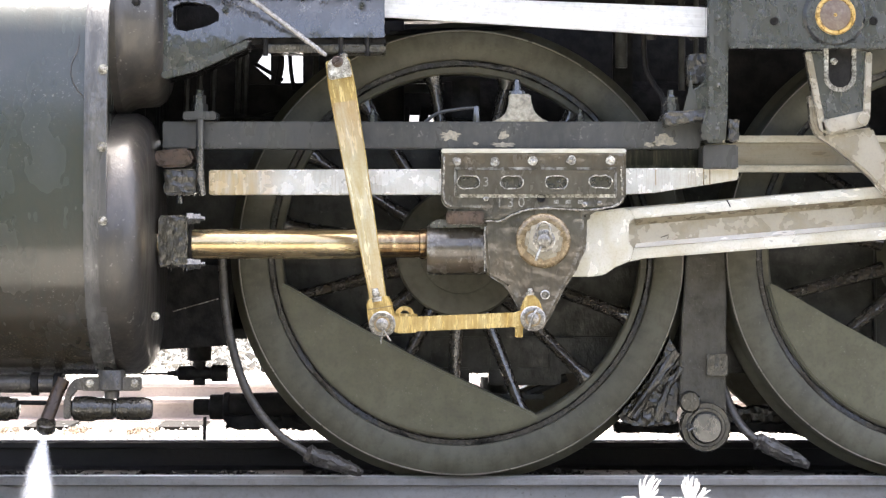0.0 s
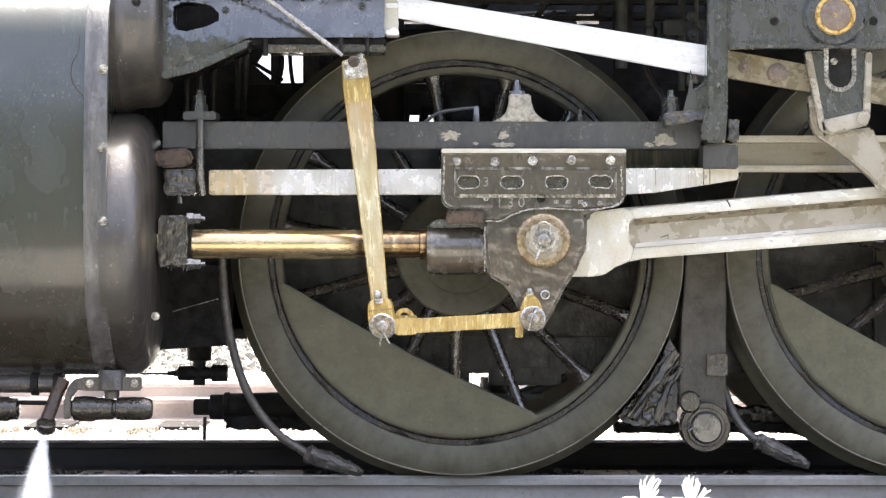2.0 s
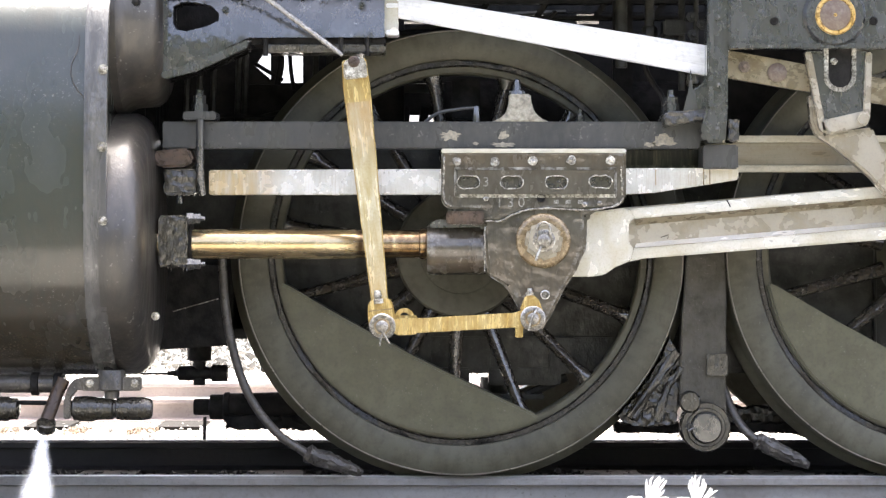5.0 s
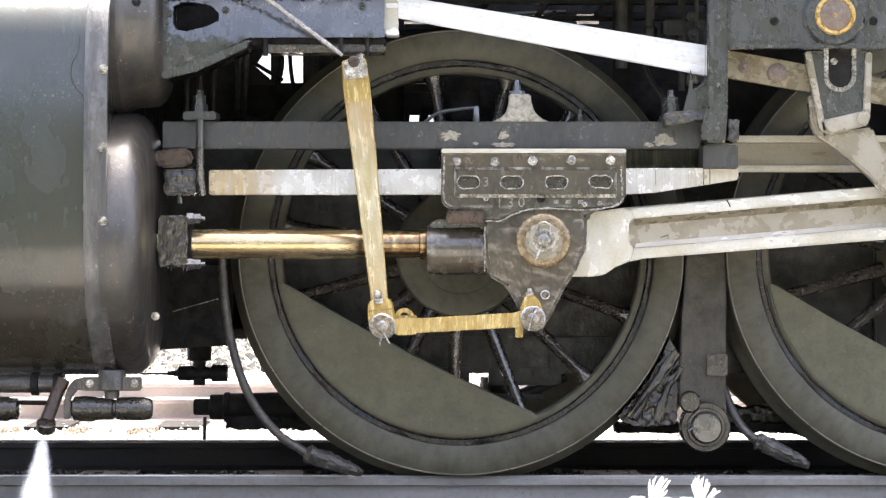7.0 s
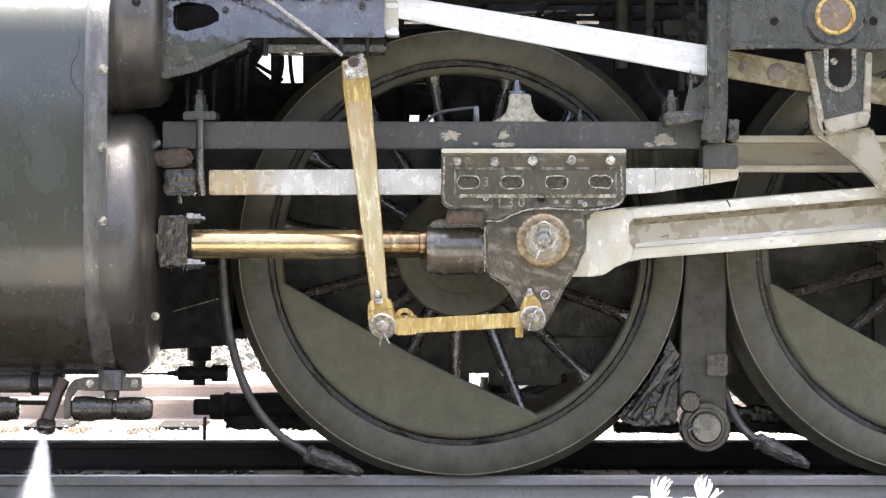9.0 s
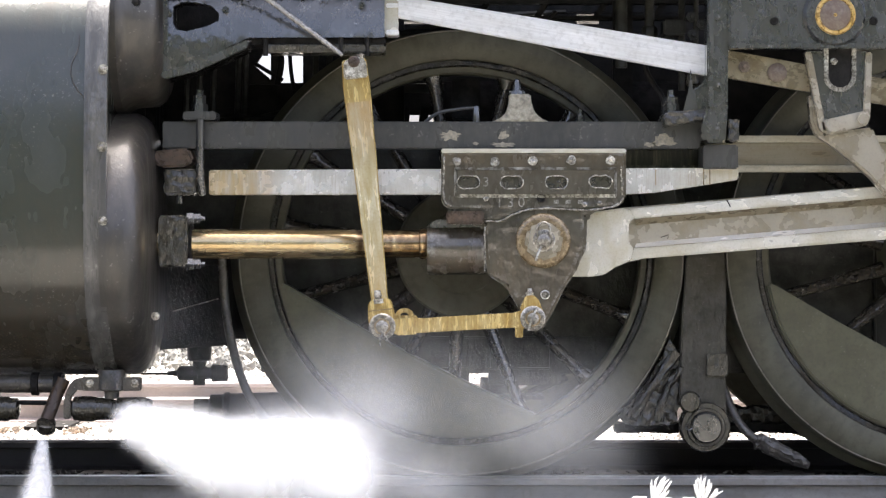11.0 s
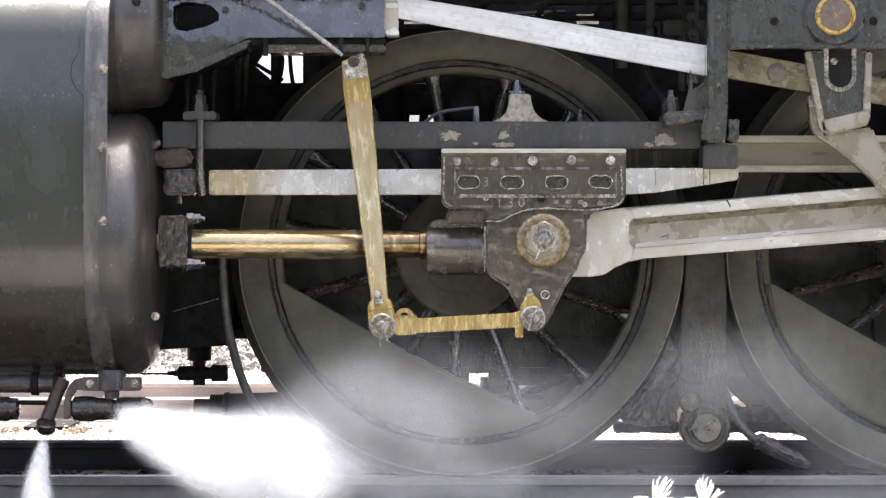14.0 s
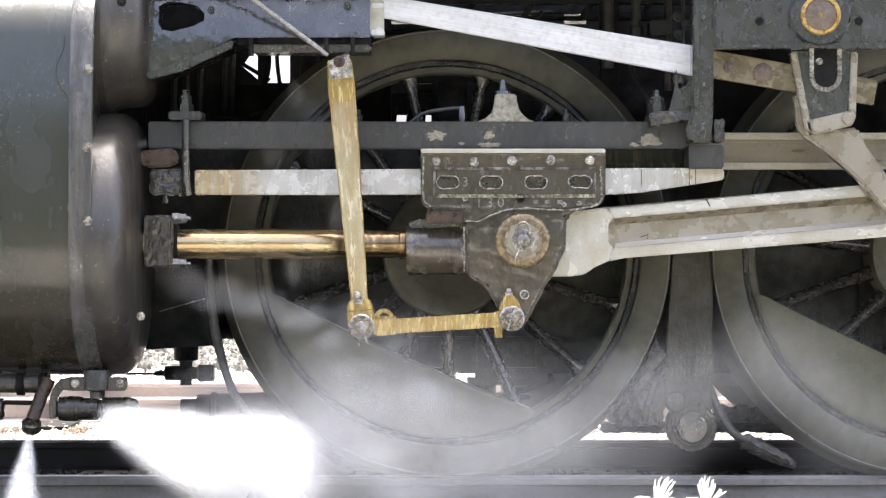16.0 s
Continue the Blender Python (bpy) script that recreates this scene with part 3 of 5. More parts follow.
def valve_guide():
    out = [(-0.8892, 1.7419), (-0.182, 1.7419), (-0.182, 1.5564), (-0.6021, 1.5564), (-0.6634, 1.5284), (-0.7772, 1.4654), (-0.8682, 1.4339), (-0.8892, 1.4969)]
    bm = bmesh.new()
    loop = out
    hole = [(-0.8384, 1.6544), (-0.8157, 1.6684), (-0.7684, 1.6684), (-0.7211, 1.6579), (-0.6966, 1.6334), (-0.6966, 1.6089), (-0.7316, 1.5914), (-0.7947, 1.5756), (-0.8262, 1.5809), (-0.8384, 1.6019)]
    y0, y1 = -0.40, -0.24

    def side(y, pts):
        return [bm.verts.new((x, y, z)) for x, z in pts]
    fo, fi, ro, ri = side(y0, loop), side(y0, hole), side(y1, loop), side(y1, hole)
    for o, i in ((fo, fi), (ro, ri)):
        edges = [bm.edges.new((q[k], q[(k + 1) % len(q)])) for q in (o, i) for k in range(len(q))]
        bmesh.ops.triangle_fill(bm, use_beauty=True, edges=edges)
    for a, b in ((fo, ro), (fi, ri)):
        for k in range(len(a)):
            bm.faces.new((a[k], a[(k + 1) % len(a)], b[(k + 1) % len(a)], b[k]))
    rim = [e for e in bm.edges if len(e.link_faces) == 2 and e.calc_face_angle(0) > 1.2]
    bmesh.ops.bevel(bm, geom=rim, offset=0.012, segments=3, affect="EDGES", clamp_overlap=True)
    caked(bm, 4, 30, 0.0012)
    for v in bm.verts:
        if v.co.y < -0.3:
            v.co.y += 1.25 * (v.co.z - 1.53) ** 2 * (1 if v.co.z > 1.53 else 0.5)
    guide = part("valve_guide", bm, CASTING, loco, "worn dark valve rod guide casting with a hole")
    part("guide_lip", plate([(-0.8757, 1.4423), (-0.7704, 1.4774), (-0.6037, 1.5476), (-0.6037, 1.523), (-0.7616, 1.4493), (-0.8634, 1.4247)], -0.43, -0.24, 0.004), CASTING, guide)
    part("guide_keep", block(-0.5947, -0.1795, 1.5352, 1.5581, -0.37, -0.24, 0.004), IRON, guide)
    part("guide_keep", rough_up(block(-0.5455, -0.1795, 1.5106, 1.5352, -0.39, -0.24, 0.005), 20, 0.004), GREASY, guide)
    for px in (-0.5511, -0.3176, -0.2352):
        part("keep_bolt", lathe([(1.5002, 0.008), (1.5616, 0.009)], "z", (px, -0.385, 0), 8), IRON, guide)
    for q in ((-0.8507, 1.6334), (-0.6756, 1.6439), (-0.252, 1.6579)):
        part("guide_bolt", hex_bolt(*q, -0.383, 0.012, 0.012), CASTING, guide)
    part("guide_rib", plate([(-0.8752, 1.7419), (-0.8542, 1.7419), (-0.8542, 1.4479), (-0.8717, 1.4409)], -0.408, -0.39, 0.004), CASTING, guide)
    return guide


def guide_bars():
    top = part("slide_bar", block(-0.8814, 0.8087, 1.2157, 1.3008, -0.30, -0.20, 0.004), BAR, loco, "dark grey upper slide bar")
    for x, z, wide, high, seed in ((0.0231, 1.2564, 0.036, 0.018, 1), (0.1898, 1.2564, 0.017, 0.016, 2), (0.1933, 1.2281, 0.045, 0.009, 3), (0.6952, 1.2423, 0.045, 0.021, 4), (0.6491, 1.2281, 0.022, 0.008, 5), (0.1029, 1.2316, 0.01, 0.006, 6)):
        rnd = random.Random(seed)
        edge = [(x + wide * math.cos(a) * q, z + high * math.sin(a) * q) for a, q in ((2 * math.pi * i / 26, rnd.uniform(0.55, 1.1)) for i in range(26))]
        part("paint_chip", plate(edge, -0.3015, -0.299, 0), CHIP, top, "bare patch in the paint")
    part("slide_bar", plate([(-0.736, 1.1483), (0.9151, 1.1554), (0.9292, 1.15), (0.9292, 1.1181), (0.8175, 1.1004), (0.6668, 1.0773), (0.5781, 1.072), (-0.736, 1.0702)], -0.30, -0.20, 0.004), BRIGHT, loco, "bright steel lower slide bar with oil stains")
    for px in (0.6686, 0.8193, 0.8388):
        part("bar_seam", block(px - 0.0016, px + 0.0016, 1.1004, 1.15, -0.3008, -0.299, 0), RUST, loco)
    end = part("slide_bar_clamp", caked(block(-0.876, -0.7767, 1.0702, 1.15, -0.31, -0.18, 0.006), 4, 60, 0.004), GREASY, loco, "greasy slide bar end block")
    part("clamp_plate", block(-0.8143, -0.7101, 1.3045, 1.331, -0.335, -0.2, 0.004), BAR, end)
    part("clamp_nut", lathe([(1.3293, 0.026), (1.354, 0.026), (1.3557, 0.02), (1.3822, 0.02), (1.384, 0.012), (1.3999, 0.012)], "z", (-0.7649, -0.3, 0), 6), CASTING, end)
    part("clamp_bolt", tube([(-0.7596, -0.335, 1.3045), (-0.7596, -0.335, 1.1137), (-0.7525, -0.33, 1.0678)], [0.013, 0.013, 0.011], 14), CASTING, end)
    part("packing", plate([(-0.908, 1.2068), (-0.7962, 1.2174), (-0.7785, 1.1766), (-0.8051, 1.1571), (-0.8849, 1.1536), (-0.9115, 1.1784)], -0.33, -0.2, 0.008), DARKRUST, end, "brown stained packing piece")
    part("stud", lathe([(1.0702, 0.011), (1.0436, 0.011)], "z", (-0.8299, -0.28, 0), 10), CASTING, end)
    # gland round the piston rod
    gl = part("gland", caked(block(-0.8902, -0.7998, 0.845, 1.0046, -0.345, -0.16, 0.006), 4, 60, 0.004), GREASY, loco, "greasy piston rod gland")
    part("gland_ring", lathe([(-0.8282, 0.07), (-0.7961, 0.07), (-0.7907, 0.06)], "x", (0, -0.25, 0.9161), 32), IRON, gl)
    for z in (0.9954, 0.8523):
        part("gland_stud", lathe([(-0.802, 0.02), (-0.7808, 0.02), (-0.7799, 0.017), (-0.7596, 0.017), (-0.7587, 0.008), (-0.7454, 0.008)], "x", (0, -0.32, z), 6), CASTING, gl)
    rnd = random.Random(4)
    for i in range(9):
        x = -0.8797 + i * 0.0097
        part("grease_drip", tube([(x, -0.335 + 0.01 * rnd.random(), 0.8558), (x, -0.337, 0.8558 - rnd.uniform(0.012, 0.03))], [0.0055, 0.0012], 6), GREASY, gl)
    # oil cup on the upper bar
    cup = part("oil_cup", plate([(0.1531, 1.3006), (0.3347, 1.3006), (0.3098, 1.3095), (0.2866, 1.3326), (0.2777, 1.3647), (0.2759, 1.3878), (0.2083, 1.3878), (0.2065, 1.3611), (0.1994, 1.329), (0.178, 1.3112)], -0.30, -0.23, 0.012), CREAM, loco, "mottled cream bell-shaped oil cup")
    part("cup_cap", lathe([(1.386, 0.028), (1.3985, 0.026), (1.4003, 0.014), (1.4181, 0.012), (1.4341, 0.009), (1.4376, 0.004)], "z", (0.2332, -0.265, 0), 12), CASTING, cup)
    part("oil_pipe", tube(curve_points([(-0.0571, -0.24, 1.3016), (-0.0161, -0.24, 1.3302), (0.0464, -0.24, 1.3427), (0.0964, -0.24, 1.3462), (0.1053, -0.24, 1.3373), (0.1053, -0.24, 1.3016)], 5), 0.0055, 8), BAR, loco, "thin oil pipe")
    part("oil_union", lathe([(1.3016, 0.012), (1.3302, 0.012), (1.3516, 0.009)], "z", (0.1053, -0.24, 0), 8), CASTING, loco)
    for px in (-0.2231, 0.4355):
        part("bar_bolt", lathe([(1.3016, 0.014), (1.3248, 0.014), (1.3266, 0.008), (1.3444, 0.007)], "z", (px, -0.22, 0), 6), CASTING, loco)


def guide_bracket():
    br = part("guide_bracket", plate([(0.8188, 1.7746), (0.9218, 1.7746), (0.9218, 1.6), (0.8833, 1.5128), (0.8816, 1.3207), (0.8746, 1.2299), (0.8135, 1.2299), (0.7961, 1.2596), (0.817, 1.3382)], -0.42, -0.32, 0.009), CASTING, loco, "dark upright bracket carrying the slide bars")
    part("bracket_web", plate([(0.8274, 1.4663), (0.8274, 1.3322), (0.748, 1.3252), (0.7656, 1.3957), (0.7727, 1.4628), (0.7798, 1.3957), (0.8045, 1.4134)], -0.36, -0.33, 0.002), CASTING, br)
    part("bracket_foot", block(0.8129, 0.922, 1.1499, 1.2255, -0.35, -0.18, 0.005), BAR, br, "grey bar end block")
    part("bracket_pad", caked(plate([(0.6827, 1.3135), (0.6968, 1.3258), (0.82, 1.3381), (0.8305, 1.31), (0.8024, 1.2994), (0.6897, 1.2818)], -0.38, -0.22, 0.005), 3, 60, 0.005), GREASY, br)
    part("pad_nut", lathe([(1.3241, 0.026), (1.3522, 0.026), (1.354, 0.022), (1.3768, 0.022), (1.3786, 0.012), (1.398, 0.01)], "z", (0.7144, -0.32, 0), 6), CASTING, br)
    part("bracket_rim", block(0.8205, 0.8362, 1.3382, 1.7746, -0.435, -0.36, 0.003), CASTING, br)
    for q in ((0.8508, 1.6166), (0.8508, 1.4073), (0.8473, 1.2714)):
        part("bracket_bolt", hex_bolt(*q, -0.42, 0.012, 0.01), CASTING, br)
    part("bracket_lug", caked(block(0.7661, 0.8335, 1.4161, 1.5118, -0.32, -0.26, 0.004), 3, 60, 0.005), GREASY, br)
    part("bracket_lug", caked(block(0.8938, 0.9257, 1.2352, 1.3061, -0.34, -0.24, 0.004), 3, 60, 0.004), GREASY, br)
    for q in ((0.7904, 1.6383), (0.8228, 1.6132), (0.794, 1.5808)):
        part("pipe_nut", hex_bolt(*q, -0.2, 0.018, 0.02), FRAME, br)
    part("oil_line", tube(curve_points([(0.6395, -0.2, 1.5844), (0.6449, -0.2, 1.4766), (0.6754, -0.22, 1.4138), (0.697, -0.25, 1.3725), (0.697, -0.25, 1.306)], 5), 0.009, 8), IRON, loco)
    # link plate with the trunnion
    pl = part("link_plate", plate([(0.881, 1.7723), (1.4904, 1.7723), (1.4904, 1.5216), (0.881, 1.5216)], -0.44, -0.40, 0.007), CASTING, loco, "blue-grey worn link bracket plate")
    part("plate_ledge", block(0.8845, 1.4904, 1.5181, 1.5355, -0.455, -0.40, 0.003), CASTING, pl)
    x, z = 1.2067, 1.6199
    part("trunnion_boss", lathe([(-0.40, 0.098), (-0.452, 0.096), (-0.462, 0.088), (-0.462, 0.06)], "y", (x, 0, z), 48), CASTING, pl)
    part("trunnion_ring", lathe([(-0.44, 0.062), (-0.470, 0.062), (-0.474, 0.058), (-0.474, 0.05), (-0.466, 0.047)], "y", (x, 0, z), 48), BRASS, pl, "rubbed brass ring")
    part("trunnion_pin", lathe([(-0.44, 0.049), (-0.467, 0.049), (-0.469, 0.045), (-0.469, 0.006), (-0.460, 0.005), (-0.460, 0.0001)], "y", (x, 0, z), 40), PINEND, pl, "brown pin end")
    # Black dimpled discs stand for two holes in the plate.
    for hx, hz in ((1.022, 1.6034), (1.3285, 1.6034)):
        part("plate_rivet", lathe([(-0.438, 0.014), (-0.444, 0.013), (-0.4445, 0.009), (-0.4405, 0.008), (-0.4405, 0.0001)], "y", (hx, 0, hz), 16), IRON, pl)


def expansion_link():
    out = [(1.1234, 1.5152), (1.3338, 1.5152), (1.3268, 1.3136), (1.318, 1.2838), (1.2023, 1.2558), (1.176, 1.2663), (1.1638, 1.2961)]
    lk = part("expansion_link", plate(out, -0.39, -0.34, 0.004), CASTING, loco, "dark expansion link with a bright steel rim")
    for a in ([(1.122, 1.5109), (1.143, 1.5109), (1.1832, 1.3008), (1.1937, 1.2588), (1.1692, 1.2693)], [(1.311, 1.5109), (1.332, 1.5109), (1.325, 1.3008), (1.3023, 1.2833)], [(1.1692, 1.2973), (1.3058, 1.3288), (1.3233, 1.3113), (1.3163, 1.2833), (1.2007, 1.2536), (1.1762, 1.2658)]):
        part("link_rim", plate(a, -0.405, -0.36, 0.004), FLUTE, lk, "bright steel rim")
    outer, inner = arc(1.2322, 1.4374, 0.050, 180, 360, 14), arc(1.2322, 1.4374, 0.036, 180, 360, 14)
    top = 1.5214
    bm = plate([(outer[0][0], top)] + outer + [(outer[-1][0], top), (inner[-1][0], top)] + inner[::-1] + [(inner[0][0], top)], -0.402, -0.37, 0.002)
    part("slot_rim", bm, PALE, lk, "pale worn slot edge")
    part("slot", plate([(inner[0][0], top)] + inner + [(inner[-1][0], top)], -0.3925, -0.38, 0), IRON, lk)
    part("link_bolt", hex_bolt(1.206, 1.2833, -0.405, 0.024, 0.016, None, False), FLUTE, lk, "pale bolt head")
    part("link_bolt", hex_bolt(1.3005, 1.3043, -0.405, 0.022, 0.016, None, False), FLUTE, lk)
    part("die_nut", hex_bolt(1.2115, 1.4813, -0.40, 0.012, 0.014), PALE, lk)
    part("eccentric_arm", plate([(1.1402, 1.3856), (1.1631, 1.3628), (1.193, 1.2607), (1.339, 1.2801), (1.3654, 1.222), (1.5062, 1.0214), (1.5062, 0.937), (1.4358, 1.0073), (1.3337, 1.1235), (1.2247, 1.215), (1.1648, 1.2537), (1.1472, 1.2977)], -0.36, -0.30, 0.008), FLUTE, loco, "bright steel eccentric arm")


def cocks():
    st = part("drain_strap", block(-1.1185, -0.9347, 0.4607, 0.5027, -0.42, -0.38, 0.004), HOSE, loco, "dark iron strap under the cylinder")
    part("strap_bulge", lathe([(0.5254, 0.04), (0.5167, 0.043), (0.4642, 0.043), (0.4589, 0.024), (0.4362, 0.022)], "z", (-1.0275, -0.40, 0), 24), HOSE, st)
    for q in ((-1.0928, 0.4845), (-0.9532, 0.4845)):
        part("strap_bolt", hex_bolt(*q, -0.42, 0.014, 0.010), PALE, st)
    part("strap_leg", plate([(-1.1627, 0.4653), (-1.1417, 0.4967), (-1.1068, 0.5037), (-1.1068, 0.4618), (-1.1312, 0.4653), (-1.1504, 0.4391), (-1.1522, 0.3745), (-1.1731, 0.3745), (-1.1731, 0.4269)], -0.43, -0.39, 0.003), HOSE, st)
    ax = (0, -0.40, 0.4047)
    part("drain_cock", lathe([(-1.1605, 0.02), (-1.1482, 0.024), (-1.1447, 0.036), (-1.1185, 0.039), (-1.087, 0.039), (-1.0712, 0.035), (-1.024, 0.034), (-1.0205, 0.028), (-1.0135, 0.028), (-1.0099, 0.035), (-0.9347, 0.037), (-0.9102, 0.033), (-0.9014, 0.025)], "x", ax, 28), GREASY, loco, "oily brown drain cock")
    part("drain_cock", lathe([(-1.4423, 0.038), (-1.3478, 0.038), (-1.3408, 0.034), (-1.3198, 0.034), (-1.3128, 0.018)], "x", ax, 28), GREASY, loco)
    part("cock_rod", tube([(-1.3198, -0.4, 0.4239), (-1.2287, -0.4, 0.4222)], 0.007, 8), IRON, loco)
    noz = part("cock_nozzle", tube(curve_points([(-1.1766, -0.40, 0.4967), (-1.1976, -0.41, 0.4479), (-1.215, -0.43, 0.3955), (-1.2238, -0.44, 0.371)], 5), 0.021, 14), DARKRUST, loco, "rust-brown drain nozzle")
    part("nozzle_end", lathe([(0, 0.026), (0.006, 0.03), (0.03, 0.03), (0.034, 0.022)], "z", (0, 0, 0), 20), GREASY, noz, at=pose(-1.2239, -0.45, 0.3404, 30, 8, 0))
    part("drain_pipe", tube([(-1.9, -0.38, 0.4817), (-1.1762, -0.38, 0.4817)], 0.029, 14), HOSE, loco)


def front_frame():
    """Dark frame, brake and pony truck ironwork behind the rods."""
    fr = part("main_frame", block(-0.6155, 5.2, 0.4814, 0.6037, 0.28, 0.38, 0.006), FRAME, loco, "dark grey bar frame")
    part("frame_rail", block(-1.9, 5.2, 0.8446, 1.2651, 0.28, 0.38, 0.006), FRAME, fr)
    for cx in (0.059, 1.653):
        part("horn_guide", block(cx - 0.20, cx - 0.10, 0.5, 1.0, 0.24, 0.42, 0.006), FRAME, fr)
        part("horn_guide", block(cx + 0.10, cx + 0.20, 0.5, 1.0, 0.24, 0.42, 0.006), FRAME, fr)
        part("axle_box", block(cx - 0.12, cx + 0.12, 0.72, 1.05, 0.22, 0.45, 0.008), IRON, fr)
        part("horn_stay", block(cx - 0.26, cx + 0.03, 0.44, 0.5, 0.26, 0.4, 0.006), FRAME, fr)
        part("horn_stay", block(cx + 0.095, cx + 0.34, 0.44, 0.5, 0.26, 0.4, 0.006), FRAME, fr)
        part("frame_pad", block(cx + 0.30, cx + 0.385, 0.4801, 0.6017, 0.25, 0.30, 0.004), FRAME, fr)
        part("spring_hanger", tube([(cx + 0.22, 0.3, 0.4049), (cx + 0.36, 0.3, 0.4661)], 0.014, 8), FRAME, fr)
        part("spring_seat", block(cx + 0.05, cx + 0.28, 0.3934, 0.4106, 0.24, 0.34, 0.003), FRAME, fr)
        part("axle", lathe([(0.1, 0.1), (1.5, 0.1)], "y", (cx, 0, 0.888), 24), IRON, fr)
        part("brake_cylinder", lathe([(0.393, 0.05), (0.4556, 0.05)], "z", (cx + 0.12, 0.5, 0), 20), FRAME, fr)
    part("frame_web", block(-0.75, 5.2, 0.5953, 0.8521, 0.30, 0.36, 0.004), FRAME, fr)
    # Plates added to fill the dark background, with gaps left for daylight.
    part("lagging", block(-1.0515, -0.6538, 1.2958, 1.85, 0.5, 0.6, 0.01), IRON, fr)
    part("lagging", block(-0.4864, -0.1359, 1.2958, 1.85, 0.5, 0.6, 0.01), IRON, fr)
    part("lagging", block(-0.6774, -0.4706, 1.5853, 1.85, 0.5, 0.6, 0.01), IRON, fr)
    part("lagging", block(-0.6774, -0.4706, 1.2958, 1.477, 0.5, 0.6, 0.01), IRON, fr)
    part("hanging_pipe", tube(curve_points([(-0.5683, 0.45, 1.6025), (-0.5585, 0.45, 1.5442), (-0.5722, 0.45, 1.4663)], 4), 0.012, 8), IRON, fr)
    part("hanging_pipe", tube(curve_points([(-0.5293, 0.45, 1.6025), (-0.5254, 0.45, 1.5247), (-0.5138, 0.45, 1.4469)], 4), 0.007, 8), IRON, fr)
    part("hanging_pipe", tube([(-0.65, 0.45, 1.5403), (-0.5527, 0.45, 1.4819)], 0.007, 8), IRON, fr)
    part("lagging_corner", plate([(-0.6734, 1.5871), (-0.6147, 1.5871), (-0.6499, 1.5323), (-0.5755, 1.4697), (-0.6734, 1.4697)], 0.47, 0.5, 0.003), IRON, fr)
    part("lagging_corner", block(-0.5951, -0.5677, 1.4697, 1.591, 0.46, 0.5, 0.003), IRON, fr)
    part("belly_plate", block(-0.1683, 0.9538, 1.4871, 1.6955, 0.66, 0.7, 0.005), IRON, fr)
    part("belly_plate", block(0.004, 0.9538, 1.3027, 1.4911, 0.66, 0.7, 0.005), IRON, fr)
    part("belly_plate", block(-0.1683, 0.012, 1.3749, 1.451, 0.66, 0.7, 0.005), IRON, fr)
    for px, r in ((-0.135, 0.010), (-0.075, 0.016), (-0.03, 0.007)):
        part("hanging_pipe", tube([(px, 0.64, 1.28), (px + 0.01, 0.64, 1.40)], r, 8), IRON, fr)
    part("belly_plate", block(-0.2885, 1.2343, 1.7315, 1.95, 0.66, 0.7, 0.005), IRON, fr)
    for p0, p1 in ((0.1122, 0.1763), (0.3567, 0.4729), (0.553, 1.2343)):
        part("belly_stay", block(p0, p1, 1.6915, 1.7355, 0.665, 0.695, 0.003), IRON, fr)
    for px, py0, py1, r in ((0.6786, 1.6027, 1.7547, 0.016), (0.7842, 1.421, 1.7547, 0.012), (0.8306, 1.3654, 1.7547, 0.009), (0.5859, 1.4951, 1.7547, 0.02)):
        part("upright_pipe", tube([(px, 0.05, py0), (px, 0.05, py1)], r, 10), FRAME, fr)
    part("pipe_union", lathe([(1.5878, 0.02), (1.599, 0.026), (1.6249, 0.026), (1.6323, 0.02)], "z", (0.6786, 0.05, 0), 6), FRAME, fr)
    part("valve_box", block(0.7204, 0.7941, 1.5983, 1.6499, 0.0, 0.12, 0.006), FRAME, fr)
    for u, w in ((-0.1567, 1.6891), (0.4216, 1.7152)), ((-0.1194, 1.6481), (0.2164, 1.6108)), ((-0.4179, 1.4056), (-0.679, 1.3403)):
        part("cross_pipe", tube([(u[0], 0.42, u[1]), (w[0], 0.42, w[1])], 0.008, 8), FRAME, fr)
    for px in (-0.8835, -0.8407, -0.794, -0.7084, -0.685, -0.4437, -0.397):
        part("upright_pipe", tube([(px, 0.42, 1.2912), (px + 0.01, 0.42, 1.6415)], 0.011, 8), FRAME, fr)
    part("far_frame", block(-0.6511, 5.2, 0.4309, 0.6451, 1.26, 1.36, 0.006), IRON, fr)
    part("far_frame_rail", block(-1.9, 5.2, 0.8379, 1.3091, 1.26, 1.36, 0.006), IRON, fr)
    part("stretcher", block(-0.72, -0.56, 0.62, 1.3, 0.3, 1.3, 0.01), IRON, fr)
    part("stretcher", block(0.82, 0.92, 0.55, 1.35, 0.3, 1.3, 0.01), IRON, fr)
    part("ash_pan", block(0.95, 5.2, 0.55, 1.6, 0.42, 1.22, 0.02), IRON, fr)
    part("boiler_saddle", block(-2.2, -0.95, 0.75, 1.9, 0.05, 1.6, 0.03), IRON, fr)
    part("air_reservoir", lathe([(0.12, 0.001), (0.12, 0.16), (0.85, 0.16), (0.85, 0.001)], "x", (0, 0.75, 1.36), 32), IRON, fr)
    # Boiler and running boards lie out of view, added to shade the gear.
    part("boiler", lathe([(-3.2, 0.001), (-3.2, 0.78), (5.6, 0.78), (5.6, 0.001)], "x", (0, 0.82, 2.64), 48), IRON, loco, "black boiler barrel out of view, added for its shade")
    part("running_board", block(-2.4, 5.6, 1.80, 1.83, -0.5, 0.25, 0.004), IRON, loco, "dark running board out of view, added for its shade")
    part("running_board", block(-2.4, 5.6, 1.80, 1.83, 1.4, 2.1, 0.004), IRON, loco)
    # girder with lightening holes under the running board
    gz0, gz1 = 1.678, 1.7315
